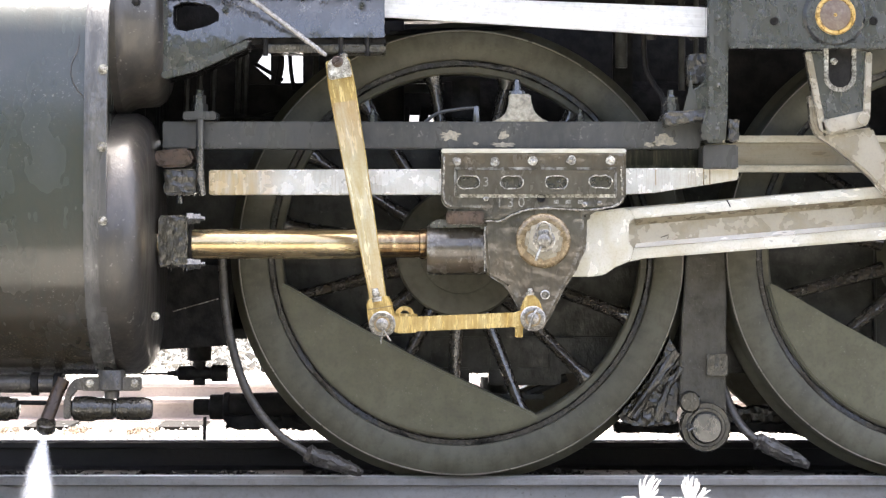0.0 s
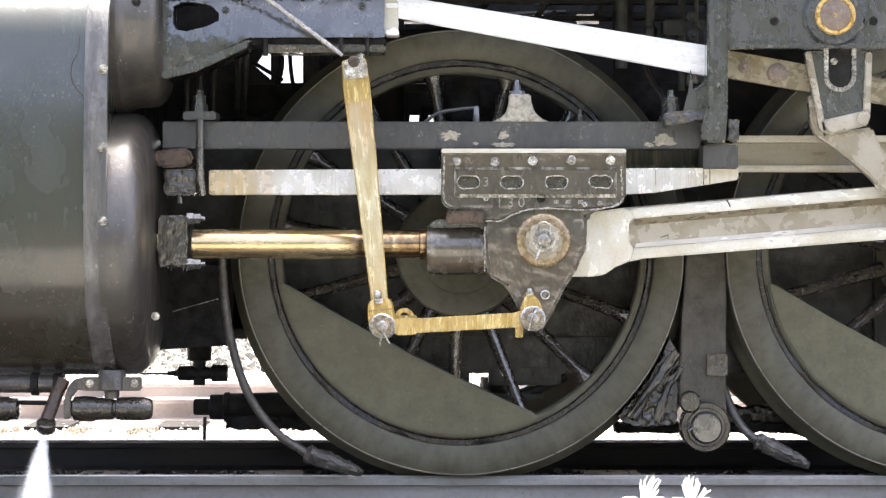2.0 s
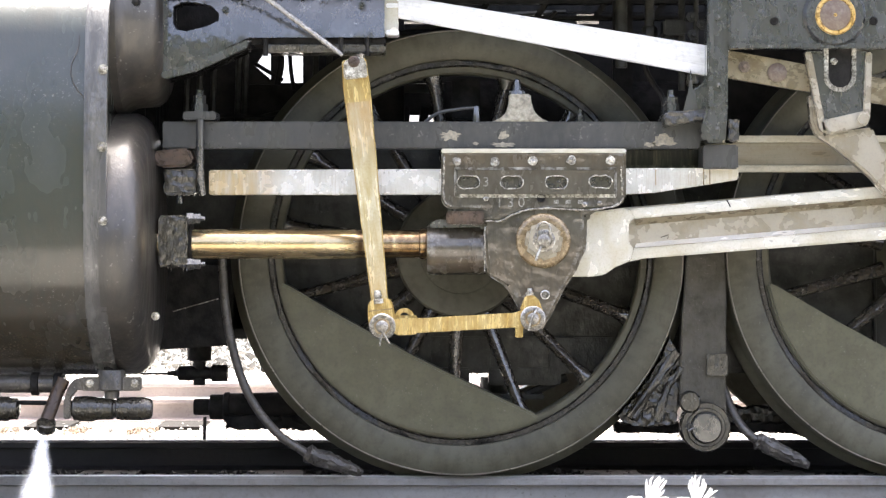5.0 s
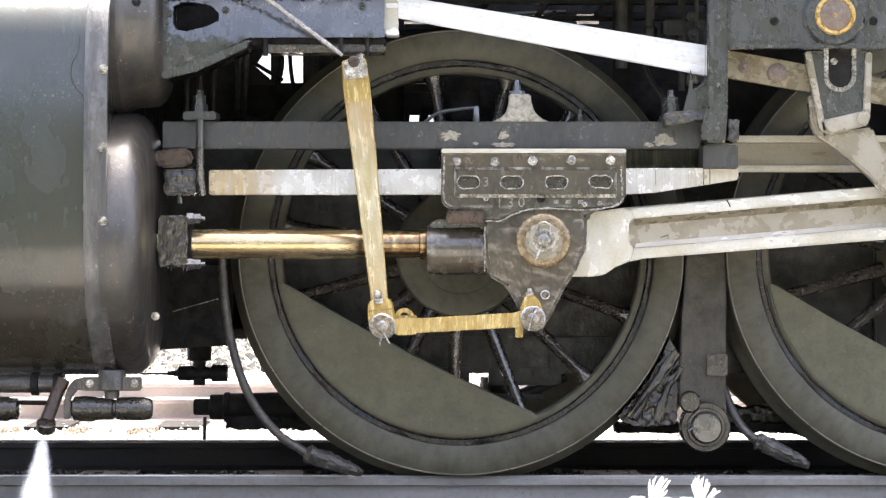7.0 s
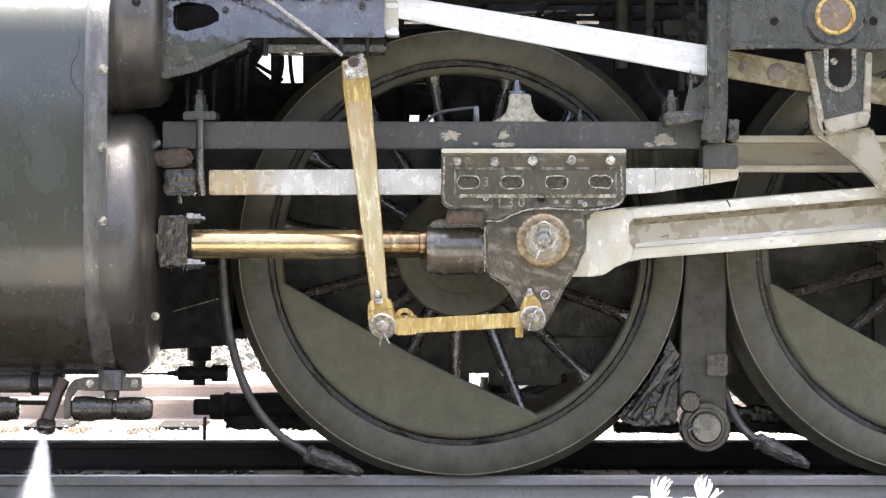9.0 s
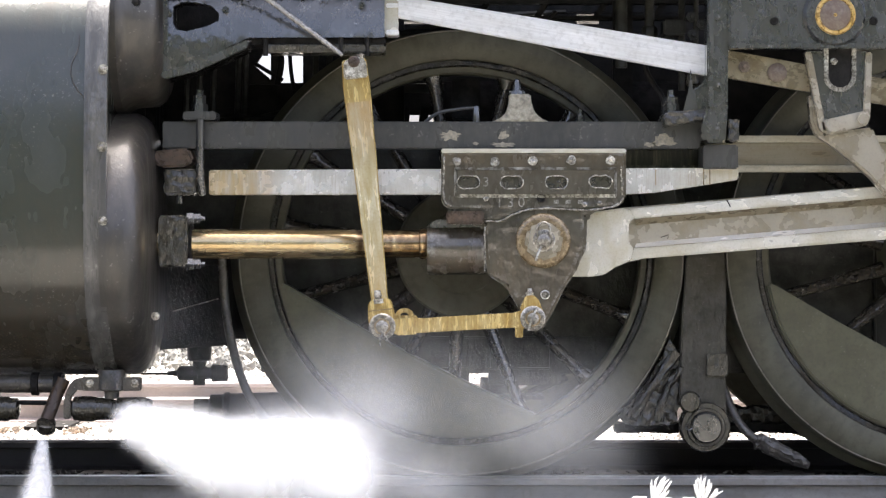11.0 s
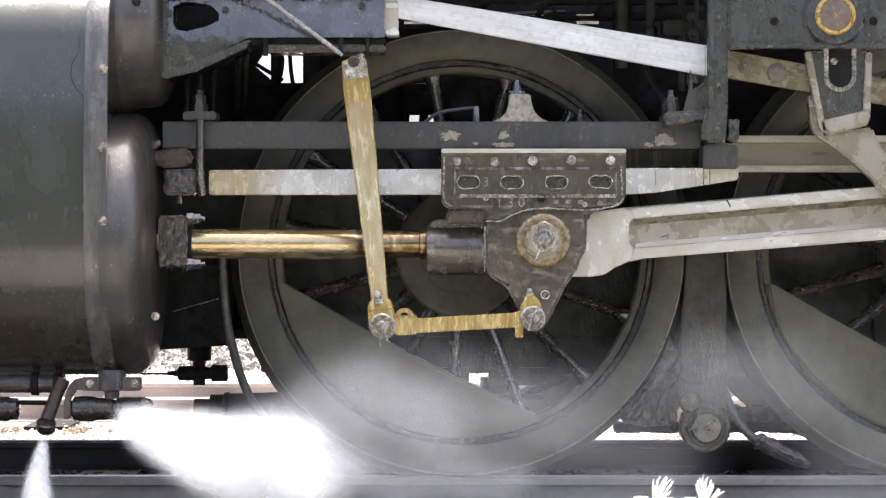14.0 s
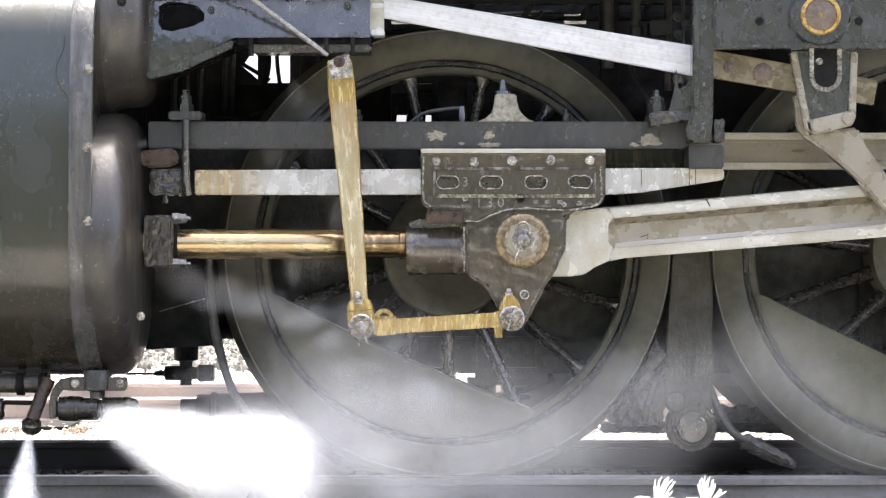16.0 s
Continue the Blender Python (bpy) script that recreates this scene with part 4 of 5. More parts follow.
    part("stay_girder", block(-0.6, 1.2, gz0, gz0 + 0.012, 0.30, 0.36, 0.002), IRON, fr)
    part("stay_girder", block(-0.6, 1.2, gz1, gz1 + 0.014, 0.30, 0.36, 0.002), IRON, fr)
    for i in range(9):
        x = -0.5 + i * 0.2
        part("girder_strut", plate([(x, gz0), (x + 0.025, gz0), (x + 0.06, gz1), (x + 0.035, gz1)], 0.31, 0.35, 0), IRON, fr)
    part("brace_post", block(0.5719, 0.6384, 1.3769, 1.7379, 0.24, 0.28, 0.004), IRON, fr)
    part("lube_pipe", tube([(-0.1754, 0.1, 1.6145), (0.3283, 0.1, 1.6369), (0.375, 0.1, 1.6854)], 0.008, 8), IRON, fr)
    part("brake_pipe", tube([(-0.75, 0.2, 1.3457), (-0.6874, 0.2, 1.3438), (-0.4986, 0.2, 1.3325)], 0.007, 8), IRON, fr)
    part("lubricator_box", block(0.0302, 0.1246, 1.3325, 1.4684, 0.18, 0.3, 0.006), IRON, fr)
    part("truck_axlebox", lathe([(-0.856, 0.001), (-0.856, 0.025), (-0.85, 0.028), (-0.803, 0.028), (-0.80, 0.04), (-0.795, 0.043), (-0.755, 0.043), (-0.75, 0.05), (-0.735, 0.052), (-0.73, 0.047), (-0.60, 0.05), (-0.45, 0.055), (-0.45, 0.001)], "x", (0, 0.42, 0.357), 24), IRON, fr, "black stepped axle end of the leading truck")
    part("lead_spring", caked(block(-0.7429, -0.4333, 0.2867, 0.3312, 0.35, 0.48, 0), 4, 28, 0.012), IRON, fr)
    part("truck_pin", tube([(-0.8125, 0.36, 0.3268), (-0.8145, 0.36, 0.2496)], 0.006, 8), IRON, fr)
    part("truck_link", lathe([(-0.9328, 0.008), (-0.9023, 0.01), (-0.8946, 0.024), (-0.8296, 0.026), (-0.7876, 0.02), (-0.7799, 0.03), (-0.7302, 0.028)], "x", (0, 0.3, 0.4795), 14), IRON, fr)
    part("truck_rod", tube([(-1.0284, 0.3, 0.4775), (-0.8908, 0.3, 0.4775)], 0.004, 8), IRON, fr)
    part("truck_post", lathe([(0.4393, 0.02), (0.5196, 0.022), (0.5234, 0.04), (0.6152, 0.045)], "z", (-0.8258, 0.3, 0), 14), IRON, fr)
    part("truck_frame", plate([(-1.0, 0.8459), (-0.7164, 0.8459), (-0.7126, 0.678), (-0.679, 0.5288), (-0.7164, 0.581), (-0.965, 0.565), (-1.0, 0.678)], 0.1, 0.2, 0.004), IRON, fr)
    part("truck_rib", tube([(-0.8925, 0.09, 0.6932), (-0.7416, 0.09, 0.736)], 0.0022, 6), PALE, fr)


def ring_at(x, z, outer, inner, y0, y1):
    bm = ring_band(outer, inner, y0, y1, 40, None, 0.003)
    bmesh.ops.translate(bm, verts=bm.verts, vec=(x, 0, z))
    return bm


def brake_gear():
    hg = part("brake_hanger", caked(plate([(0.7979, 0.9018), (0.9291, 0.9018), (0.9254, 0.381), (0.9125, 0.3662), (0.7961, 0.357), (0.7739, 0.3921), (0.7795, 0.6063)], 0.02, 0.10, 0.005), 5, 90, 0.0014), HANGER, loco, "dusty greasy brake hanger")
    x, z = 0.8586, 0.3178
    part("hanger_eye", lathe([(0.0, 0.072), (0.0, 0.078), (0.006, 0.082), (0.10, 0.082)], "y", (x, 0, z), 40), GREASY, hg)
    part("hanger_pin", lathe([(0.02, 0.05), (-0.02, 0.05), (-0.026, 0.046), (-0.026, 0.008), (-0.02, 0.007), (-0.02, 0.0001)], "y", (x, 0, z), 32), CASTING, hg, "round pin end")
    part("hanger_washer", ring_at(x, z, 0.064, 0.05, -0.012, 0.004), GREASY, hg)
    part("split_pin", tube([(x - 0.045, -0.03, z + 0.002), (x - 0.06, -0.03, z + 0.012), (x - 0.068, -0.03, z), (x - 0.06, -0.03, z - 0.01), (x - 0.045, -0.03, z)], 0.004, 6), CASTING, hg)
    part("hanger_boss", lathe([(0.03, 0.036), (0.0, 0.036), (-0.006, 0.03), (-0.006, 0.0001)], "y", (0.807, 0, 0.4007), 24), GREASY, hg)
    part("hanger_clip", block(0.8623, 0.9304, 0.4854, 0.5573, 0.002, 0.05, 0.004), GREASY, hg)
    part("clip_bolt", hex_bolt(0.8936, 0.5186, 0.002, 0.009, 0.008), CASTING, hg)
    # brake block against the tread
    c, r = (0.059, 0.888), 0.742
    inner = [(c[0] + r * math.cos(radians(a)), c[1] + r * math.sin(radians(a))) for a in range(-46, -19, 3)]
    shoe = inner + [(0.7804, 0.532), (0.7749, 0.3914), (0.7619, 0.3248), (0.6584, 0.3174), (0.5992, 0.3248)]
    part("brake_block", caked(plate(shoe, 0.04, 0.12, 0), 5, 60, 0.006), GREASY, loco, "caked oily brake block")
    part("brake_web", caked(tube([(0.6169, 0.02, 0.3477), (0.676, 0.02, 0.4401), (0.7684, 0.02, 0.5601)], [0.02, 0.016, 0.014], 10), 2, 60, 0.009), GREASY, loco)
    part("brake_web", caked(tube([(0.7037, 0.02, 0.3385), (0.7314, 0.02, 0.4401), (0.7776, 0.02, 0.514)], [0.016, 0.012, 0.01], 10), 2, 60, 0.009), GREASY, loco)
    part("brake_beam", caked(block(0.9712, 1.1724, 0.3061, 0.3564, 0.38, 0.48, 0), 4, 30, 0.010), GREASY, loco)
    part("brake_pull", caked(block(0.5849, 1.2158, 0.2749, 0.3055, 0.34, 0.42, 0), 5, 30, 0.012), IRON, loco)


def sand_pipe(points, nozzle, label):
    bend = curve_points([(x, y, z) for x, z, y in points], 8)
    p = part("sand_pipe", tube(bend, 0.0145, 14), HOSE, loco, label)
    a, b = Vector(nozzle[0]), Vector(nozzle[1])
    line = [a.lerp(b, t) for t in (0, 0.06, 0.14, 0.4, 0.7, 0.92, 1)]
    part("pipe_nozzle", caked(tube(line, [0.017, 0.03, 0.026, 0.028, 0.022, 0.016, 0.010], 14), 2, 55, 0.007), HOSE, p)


cylinder_block()
guide = valve_guide()
guide_bars()
guide_bracket()
expansion_link()
cocks()
front_frame()
brake_gear()
sand_pipe([(-0.7177, 0.8744, -0.05), (-0.7067, 0.7187, -0.05), (-0.6811, 0.5723, -0.05), (-0.6298, 0.4258, -0.05), (-0.542, 0.3068, -0.05), (-0.4376, 0.2335, -0.05)], ((-0.4468, -0.05, 0.239), (-0.2637, 0.0, 0.1694)), "dusty black sand pipe ending at the rail")
sand_pipe([(0.9272, 0.4401, 0.1), (0.9531, 0.3662, 0.06), (0.9937, 0.3015, 0.02), (1.0418, 0.2646, 0.02)], ((1.0233, 0.02, 0.2775), (1.2006, 0.04, 0.1889)), "dusty black sand pipe ending at the rail")


# ---- wheels ----
HUB_Z, R = 0.888, 0.7265


def driving_wheel(x, y, facing):
    """Rim, hub, fifteen tapered spokes, tyre with flange and a crescent balance weight."""
    w = part("driving_wheel", ring_band(0.614, 0.585, 0.024, 0.12), WHEEL, loco, "grey spoked driving wheel with a crescent balance weight", at=pose(x, y, HUB_Z, 0, 0, 0 if facing > 0 else 180))
    tyre = bmesh.new()
    prof = [(0.0, 0.636), (0.0, 0.716), (0.006, 0.7265), (0.095, 0.735), (0.105, 0.742), (0.118, 0.760), (0.128, 0.763), (0.136, 0.755), (0.138, 0.63), (0.02, 0.628), (0.004, 0.631)]
    seg = 160
    rings = [[tyre.verts.new((r * math.cos(2 * math.pi * i / seg), d, r * math.sin(2 * math.pi * i / seg))) for i in range(seg)] for d, r in prof]
    for j in range(len(rings)):
        a, b = rings[j - 1], rings[j]
        for i in range(seg):
            tyre.faces.new((a[i], a[(i + 1) % seg], b[(i + 1) % seg], b[i]))
    part("tyre", tyre, WHEEL, w, "grey-painted steel tyre with a worn edge")
    part("tyre_edge", ring_band(0.7285, 0.7225, 0.002, 0.012, 160, None, 0.002), TREAD, w, "bare worn tyre edge")
    part("retaining_ring", rough_up(ring_band(0.632, 0.610, 0.014, 0.04, 128, None, 0.004), 60, 0.003), RING, w, "greasy ring between tyre and rim")
    part("hub", lathe([(0.13, 0.215), (0.0, 0.212), (-0.012, 0.205), (-0.016, 0.19), (-0.016, 0.135), (-0.019, 0.133), (-0.019, 0.0001)], "y", (0, 0, 0), 64), WHEEL, w, "round grey wheel hub")
    for k in range(15):
        a = radians(-21 + 24 * k)
        d, s = Vector((math.cos(a), 0, math.sin(a))), Vector((-math.sin(a), 0, math.cos(a)))
        bm = bmesh.new()
        rings = []
        for r, wide, deep in ((0.19, 0.030, 0.05), (0.26, 0.024, 0.044), (0.45, 0.0195, 0.036), (0.545, 0.0205, 0.036), (0.578, 0.030, 0.038), (0.60, 0.048, 0.04)):
            ring = []
            for i in range(12):
                q = 2 * math.pi * i / 12
                ring.append(bm.verts.new(d * r + s * (wide * math.cos(q)) + Vector((0, 0.068 + deep * math.sin(q), 0))))
            rings.append(ring)
        for p, q in zip(rings, rings[1:]):
            for i in range(12):
                bm.faces.new((p[i], p[(i + 1) % 12], q[(i + 1) % 12], q[i]))
        part("spoke", bm, SPOKE, w)
    # balance weight between a chord and the rim, opposite the crank
    lean = -117.5
    half = math.degrees(math.acos(0.364 / 0.602))
    ends = arc(0, 0, 0.602, lean - half, lean + half, 48)
    chord = [Vector(ends[-1]).lerp(Vector(ends[0]), t) for t in (0.012, 0.035, 0.25, 0.5, 0.75, 0.965, 0.988)]
    mid = Vector((math.cos(radians(lean)), math.sin(radians(lean))))
    chord = [tuple(p - mid * b) for p, b in zip(chord, (0.006, 0.008, -0.002, -0.007, -0.002, 0.008, 0.006))]
    part("balance_weight", plate(ends + chord, -0.002, 0.115, 0.008), WEIGHT, w, "olive grey crescent balance weight")
    pin = Vector((0.33 * 0.46, 0, 0.33 * 0.887))
    part("crank_pin", lathe([(0.1, 0.085), (-0.01, 0.085), (-0.012, 0.055), (-0.13, 0.055)], "y", pin, 24), SPOKE, w)
    part("crank_boss", plate(arc(0, 0, 0.19, 110, 375, 16) + arc(pin.x, pin.z, 0.11, 10, 120, 8), 0.0, 0.12, 0.006), WHEEL, w)
    return w


wheels = [driving_wheel(0.059, 0.0, 1)]
for x, y, a in ((1.653, 0, 0), (3.247, 0, 0), (0.059, 1.645, 180), (1.653, 1.645, 180), (3.247, 1.645, 180)):
    wheels.append(copy_thing(wheels[0], pose(x, y, HUB_Z, 0, 0, a)))


# ---- moving rods ----
def coupling_rod():
    y0, y1 = -0.11, -0.05
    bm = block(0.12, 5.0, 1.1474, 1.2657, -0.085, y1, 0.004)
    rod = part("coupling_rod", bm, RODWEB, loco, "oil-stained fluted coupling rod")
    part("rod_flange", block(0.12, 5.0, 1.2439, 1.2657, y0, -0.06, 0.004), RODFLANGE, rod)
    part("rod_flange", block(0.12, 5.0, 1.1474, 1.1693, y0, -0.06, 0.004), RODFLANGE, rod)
    part("rod_eye", lathe([(-0.12, 0.05), (-0.12, 0.095), (-0.112, 0.10), (-0.045, 0.10)], "y", (0.059 + 0.152, 0, 1.2075), 40), STEEL, rod)
    return rod


def main_rod():
    """Small end on the crosshead pin, fluted shank rising to the crank; built about the pin."""
    px, pz = 0.3169, 0.9267
    loc = lambda pts: [(x - px, z - pz) for x, z in pts]
    rod = part("connecting_rod", plate(loc([(0.2777, 0.8306), (0.2688, 1.0086), (0.3845, 1.0228), (0.4949, 1.0211), (0.5768, 1.0317), (1.6307, 1.1208), (1.6307, 0.9481), (0.6338, 0.8697), (0.5839, 0.8591), (0.5448, 0.8413), (0.5092, 0.8181), (0.4647, 0.8128), (0.3845, 0.8128)]), -0.235, -0.17, 0.004), FLUTE, loco, "bright oiled connecting rod with a long flute", at=pose(px, 0, pz))
    part("rod_flange", plate(loc([(0.5839, 1.0264), (1.6307, 1.119), (1.6307, 1.0816), (0.6338, 0.9979), (0.6017, 0.9944)]), -0.268, -0.2, 0.006), STEEL, rod, "bright upper flange")
    part("rod_flange", plate(loc([(0.5982, 0.9018), (0.6427, 0.9053), (1.6307, 0.989), (1.6307, 0.9481), (0.6338, 0.8697), (0.5839, 0.8591)]), -0.268, -0.2, 0.006), STEEL, rod, "bright lower flange")
    def fillet(low, high, material, name):
        """A sloping band from a flange's inner edge down to the bottom of the flute."""
        bm = bmesh.new()
        rows = [[bm.verts.new((x - px, y, z - pz)) for x, z in line] for line, y in ((low, -0.266), (high, -0.2365))]
        deep = [[bm.verts.new((x - px, -0.215, z - pz)) for x, z in line] for line in (low, high)]
        for i in range(len(low) - 1):
            bm.faces.new((rows[0][i], rows[0][i + 1], rows[1][i + 1], rows[1][i]))
            bm.faces.new((deep[0][i], deep[0][i + 1], rows[0][i + 1], rows[0][i]))
            bm.faces.new((deep[1][i], deep[1][i + 1], rows[1][i + 1], rows[1][i]))
        part(name, bm, material, rod, smooth=20)

    # Upper edge: rust and shadow in the colour; lower: its highlight.
    fillet([(0.605, 0.992), (0.6338, 0.9969), (1.63, 1.0806)], [(0.612, 0.974), (0.6338, 0.978), (1.63, 1.061)], BROWNSTEEL, "flute_edge")
    fillet([(0.605, 0.903), (0.6427, 0.9063), (1.63, 0.99)], [(0.612, 0.917), (0.6427, 0.921), (1.63, 1.0047)], STEEL, "flute_edge")
    part("rod_scratch", tube([(0.69 - px, -0.236, 0.937 - pz), (0.715 - px, -0.2365, 0.945 - pz), (0.712 - px, -0.2365, 0.932 - pz)], 0.0014, 5), IRON, rod)
    part("rod_joint", plate(loc([(0.893, 1.056), (0.897, 1.056), (0.909, 1.033), (0.905, 1.033)]), -0.2695, -0.266, 0), IRON, rod)
    part("small_end", plate(loc([(0.2777, 0.8306), (0.2688, 1.0086), (0.3845, 1.0211), (0.4914, 1.0193), (0.5768, 1.03), (0.6089, 1.0015), (0.5875, 0.9837), (0.5857, 0.9196), (0.6053, 0.9), (0.5911, 0.8626), (0.5448, 0.843), (0.5092, 0.8181), (0.4647, 0.8128), (0.3845, 0.8128)]), -0.268, -0.18, 0.005), SMALLEND, rod, "bright small end with oil stains")
    return rod


def crosshead():
    """Slipper on the lower bar, pin plate, rod socket and drop arm; built about the gudgeon pin."""
    px, pz = 0.3132, 0.9264
    loc = lambda pts: [(x - px, z - pz) for x, z in pts]
    xh = part("crosshead", cast(loc([(-0.0053, 1.2123), (0.5734, 1.2123), (0.5734, 1.057), (0.5539, 1.0358), (0.4869, 1.0217), (0.4516, 1.0006), (0.4481, 0.9018), (0.4199, 0.8347), (0.3864, 0.7871), (0.337, 0.6901), (0.307, 0.6407), (0.2576, 0.6442), (0.2364, 0.7112), (0.1976, 0.7818), (0.1376, 0.8188), (0.127, 0.9723), (0.0212, 0.9759), (0.0212, 1.0217), (-0.0053, 1.0429)]), -0.34, -0.16, 0.010, None, 5), OILY, loco, "brown oily crosshead casting on the slide bar", at=pose(px, 0, pz))
    part("slipper_plate", cast(loc([(-0.0053, 1.2044), (0.5719, 1.2044), (0.5719, 1.0601), (0.5419, 1.032), (0.4329, 1.0214), (0.3537, 1.0249), (0.2569, 1.0214), (0.2129, 1.0056), (0.1777, 0.988), (0.1302, 0.9862), (0.1284, 1.0214), (0.0211, 1.0249), (-0.0053, 1.039)]), -0.352, -0.335, 0.007, None, 5), OILY, xh)
    # Top edge is bright: light from above is put into its colour.
    part("slipper_top", block(*[a - b for a, b in zip((-0.0053, 0.5719, 1.1991, 1.2132), (px, px, pz, pz))], -0.358, -0.16, 0.003), STEEL, xh, "bright top edge, the light from above in its colour")
    part("slipper_rim", block(*[a - b for a, b in zip((0.0352, 0.5419, 1.1463, 1.1551), (px, px, pz, pz))], -0.358, -0.34, 0.002), OILY, xh)
    # Lower rim is pale: the glint along it is put into the colour.
    part("slipper_rim", block(*[a - b for a, b in zip((0.0352, 0.5419, 1.0601, 1.0707), (px, px, pz, pz))], -0.358, -0.34, 0.002), PALE, xh)
    for q in ((0.0387, 1.1094), (0.5384, 1.1094)):
        part("slipper_rim", block(q[0] - px - 0.004, q[0] - px + 0.004, q[1] - pz - 0.046, q[1] - pz + 0.046, -0.358, -0.34, 0.002), OILY, xh)
    # slotted face of the slipper: one sheet with four oil slots through it
    x0, x1, z0, z1 = [a - b for a, b in zip((0.044, 0.5331, 1.0707, 1.1463), (px, px, pz, pz))]
    lo, hi = min(z0, z1), max(z0, z1)
    loops = [[(x0, lo), (x1, lo), (x1, hi), (x0, hi)]]
    for q in ((0.0792, 1.1076), (0.2147, 1.1076), (0.3537, 1.1076), (0.4909, 1.1094)):
        x, z = q[0] - px, q[1] - pz
        loops.append(arc(x + 0.016, z, 0.0195, -90, 90, 8) + arc(x - 0.016, z, 0.0195, 90, 270, 8))
        lip = loops[-1] + loops[-1][:1]
        # Pale lip carries the wet glint of the slot's rim.
        part("slot_lip", caked(tube([(a, -0.370, b) for a, b in lip], 0.0022, 7), 1, 70, 0.003), PALE, xh, "pale slot edge, its wet glint in the colour")
        part("slot", plate(arc(x + 0.016, z, 0.021, -90, 90, 8) + arc(x - 0.016, z, 0.021, 90, 270, 8), -0.3532, -0.345, 0), SPOKE, xh, "dark oil slot")
    bm = bmesh.new()
    edges, walls = [], []
    for loop in loops:
        front = [bm.verts.new((a, -0.370, b)) for a, b in loop]
        back = [bm.verts.new((a, -0.350, b)) for a, b in loop]
        for k in range(len(loop)):
            n = (k + 1) % len(loop)
            edges.append(bm.edges.new((front[k], front[n])))
            walls.append((front[k], front[n], back[n], back[k]))
    bmesh.ops.triangle_fill(bm, use_beauty=True, use_dissolve=False, edges=edges)
    for w in walls:
        bm.faces.new(w)
    bmesh.ops.recalc_face_normals(bm, faces=bm.faces[:])
    part("slotted_face", bm, OILY, xh, smooth=30)
    for q in ((0.0422, 1.1727), (0.1619, 1.1727), (0.2798, 1.1745), (0.3994, 1.1763), (0.5226, 1.1763)):
        part("slipper_bolt", rough_up(hex_bolt(q[0] - px, q[1] - pz, -0.353, 0.016, 0.012), 80, 0.003), PALE if q[0] > 0.1 else OILY, xh)
    for q in ((0.4416, 1.039), (0.4892, 1.0425), (0.5279, 1.0777), (0.1337, 1.0566)):
        part("rivet", lathe([(-0.35, 0.009), (-0.357, 0.008), (-0.359, 0.004), (-0.359, 0.0001)], "y", (q[0] - px, 0, q[1] - pz), 10), PALE, xh)
    # Pale tubes along the casting's outline stand in for wet glints.
    def ridge(points, r=0.0032):
        part("casting_ridge", caked(tube(curve_points([(x - px, -0.352, z - pz) for x, z in points], 6), r, 8), 1, 90, 0.0022), PALE, xh, "pale casting edge, its wet glint in the colour")

    ridge([(0.0035, 1.1903), (0.0035, 1.0601), (0.0246, 1.032)])
    ridge([(0.1337, 0.9862), (0.1795, 0.988), (0.2147, 1.0056), (0.2569, 1.0214), (0.3097, 1.0267), (0.3625, 1.0249), (0.4329, 1.0214), (0.4856, 1.0249), (0.5419, 1.0372), (0.5631, 1.0601)])
    ridge([(0.0422, 1.0707), (0.0387, 1.1481)])
    ridge([(0.556, 1.1481), (0.5595, 1.0672)])
    ridge([(0.1304, 0.9687), (0.1304, 0.8313)], 0.0026)
    part("oil_hole", lathe([(-0.345, 0.0135), (-0.3595, 0.0135), (-0.3595, 0.012), (-0.354, 0.011), (-0.354, 0.0001)], "y", (0.3062 - px, 0, 1.0584 - pz), 20), IRON, xh, "black oil hole")
    # rod socket, cotter and lug
    part("rod_socket", lathe([(-0.0464 - px - 0.004, 0.078), (-0.0393 - px, 0.084), (0.03 - px, 0.083), (0.1178 - px, 0.082), (0.1357 - px, 0.08)], "x", (0, -0.25, 0.9 - pz), 40), OILY, xh, "round brown rod socket")
    part("socket_lug", plate(loc([(-0.0423, 0.9812), (-0.0159, 0.9935), (0.127, 0.9759), (0.127, 0.9688), (-0.0388, 0.9653)]), -0.33, -0.2, 0.006), CASTING, xh)
    part("cotter", block(*[a - b for a, b in zip((0.0106, 0.1284, 0.9774, 1.0179), (px, px, pz, pz))], -0.375, -0.16, 0.005), DARKRUST, xh, "dark brown cotter")
    # pin, washer, nut
    part("pin_washer", lathe([(-0.33, 0.086), (-0.350, 0.086), (-0.356, 0.081), (-0.358, 0.07), (-0.358, 0.0001)], "y", (0, 0, 0), 56), RUST, xh, "brown pin washer")
    part("pin_nut", plate(arc(0, -0.002, 0.066, 20, 320, 5), -0.40, -0.35, 0.012), FLUTE, xh, "oiled hexagonal pin nut")
    part("nut_collar", lathe([(-0.39, 0.036), (-0.402, 0.035), (-0.404, 0.03), (-0.404, 0.022), (-0.42, 0.02), (-0.424, 0.012), (-0.424, 0.0001)], "y", (0, 0, 0), 28), PALE, xh)
    part("split_pin", tube(curve_points([(-0.016, -0.41, -0.005), (-0.022, -0.412, 0.03), (-0.012, -0.412, 0.052), (0.006, -0.412, 0.055), (0.018, -0.412, 0.04), (0.02, -0.41, 0.01)], 5), 0.004, 7), PALE, xh)
    part("split_pin", tube([(-0.006, -0.41, -0.015), (-0.022, -0.412, -0.05), (-0.026, -0.41, -0.062)], 0.004, 7), PALE, xh)
    # marks
    part("mark_ring", lathe([(-0.338, 0.015), (-0.344, 0.015), (-0.345, 0.011), (-0.341, 0.010), (-0.341, 0.0001)], "y", (0.3193 - px, 0, 0.7571 - pz), 18), PALE, xh)
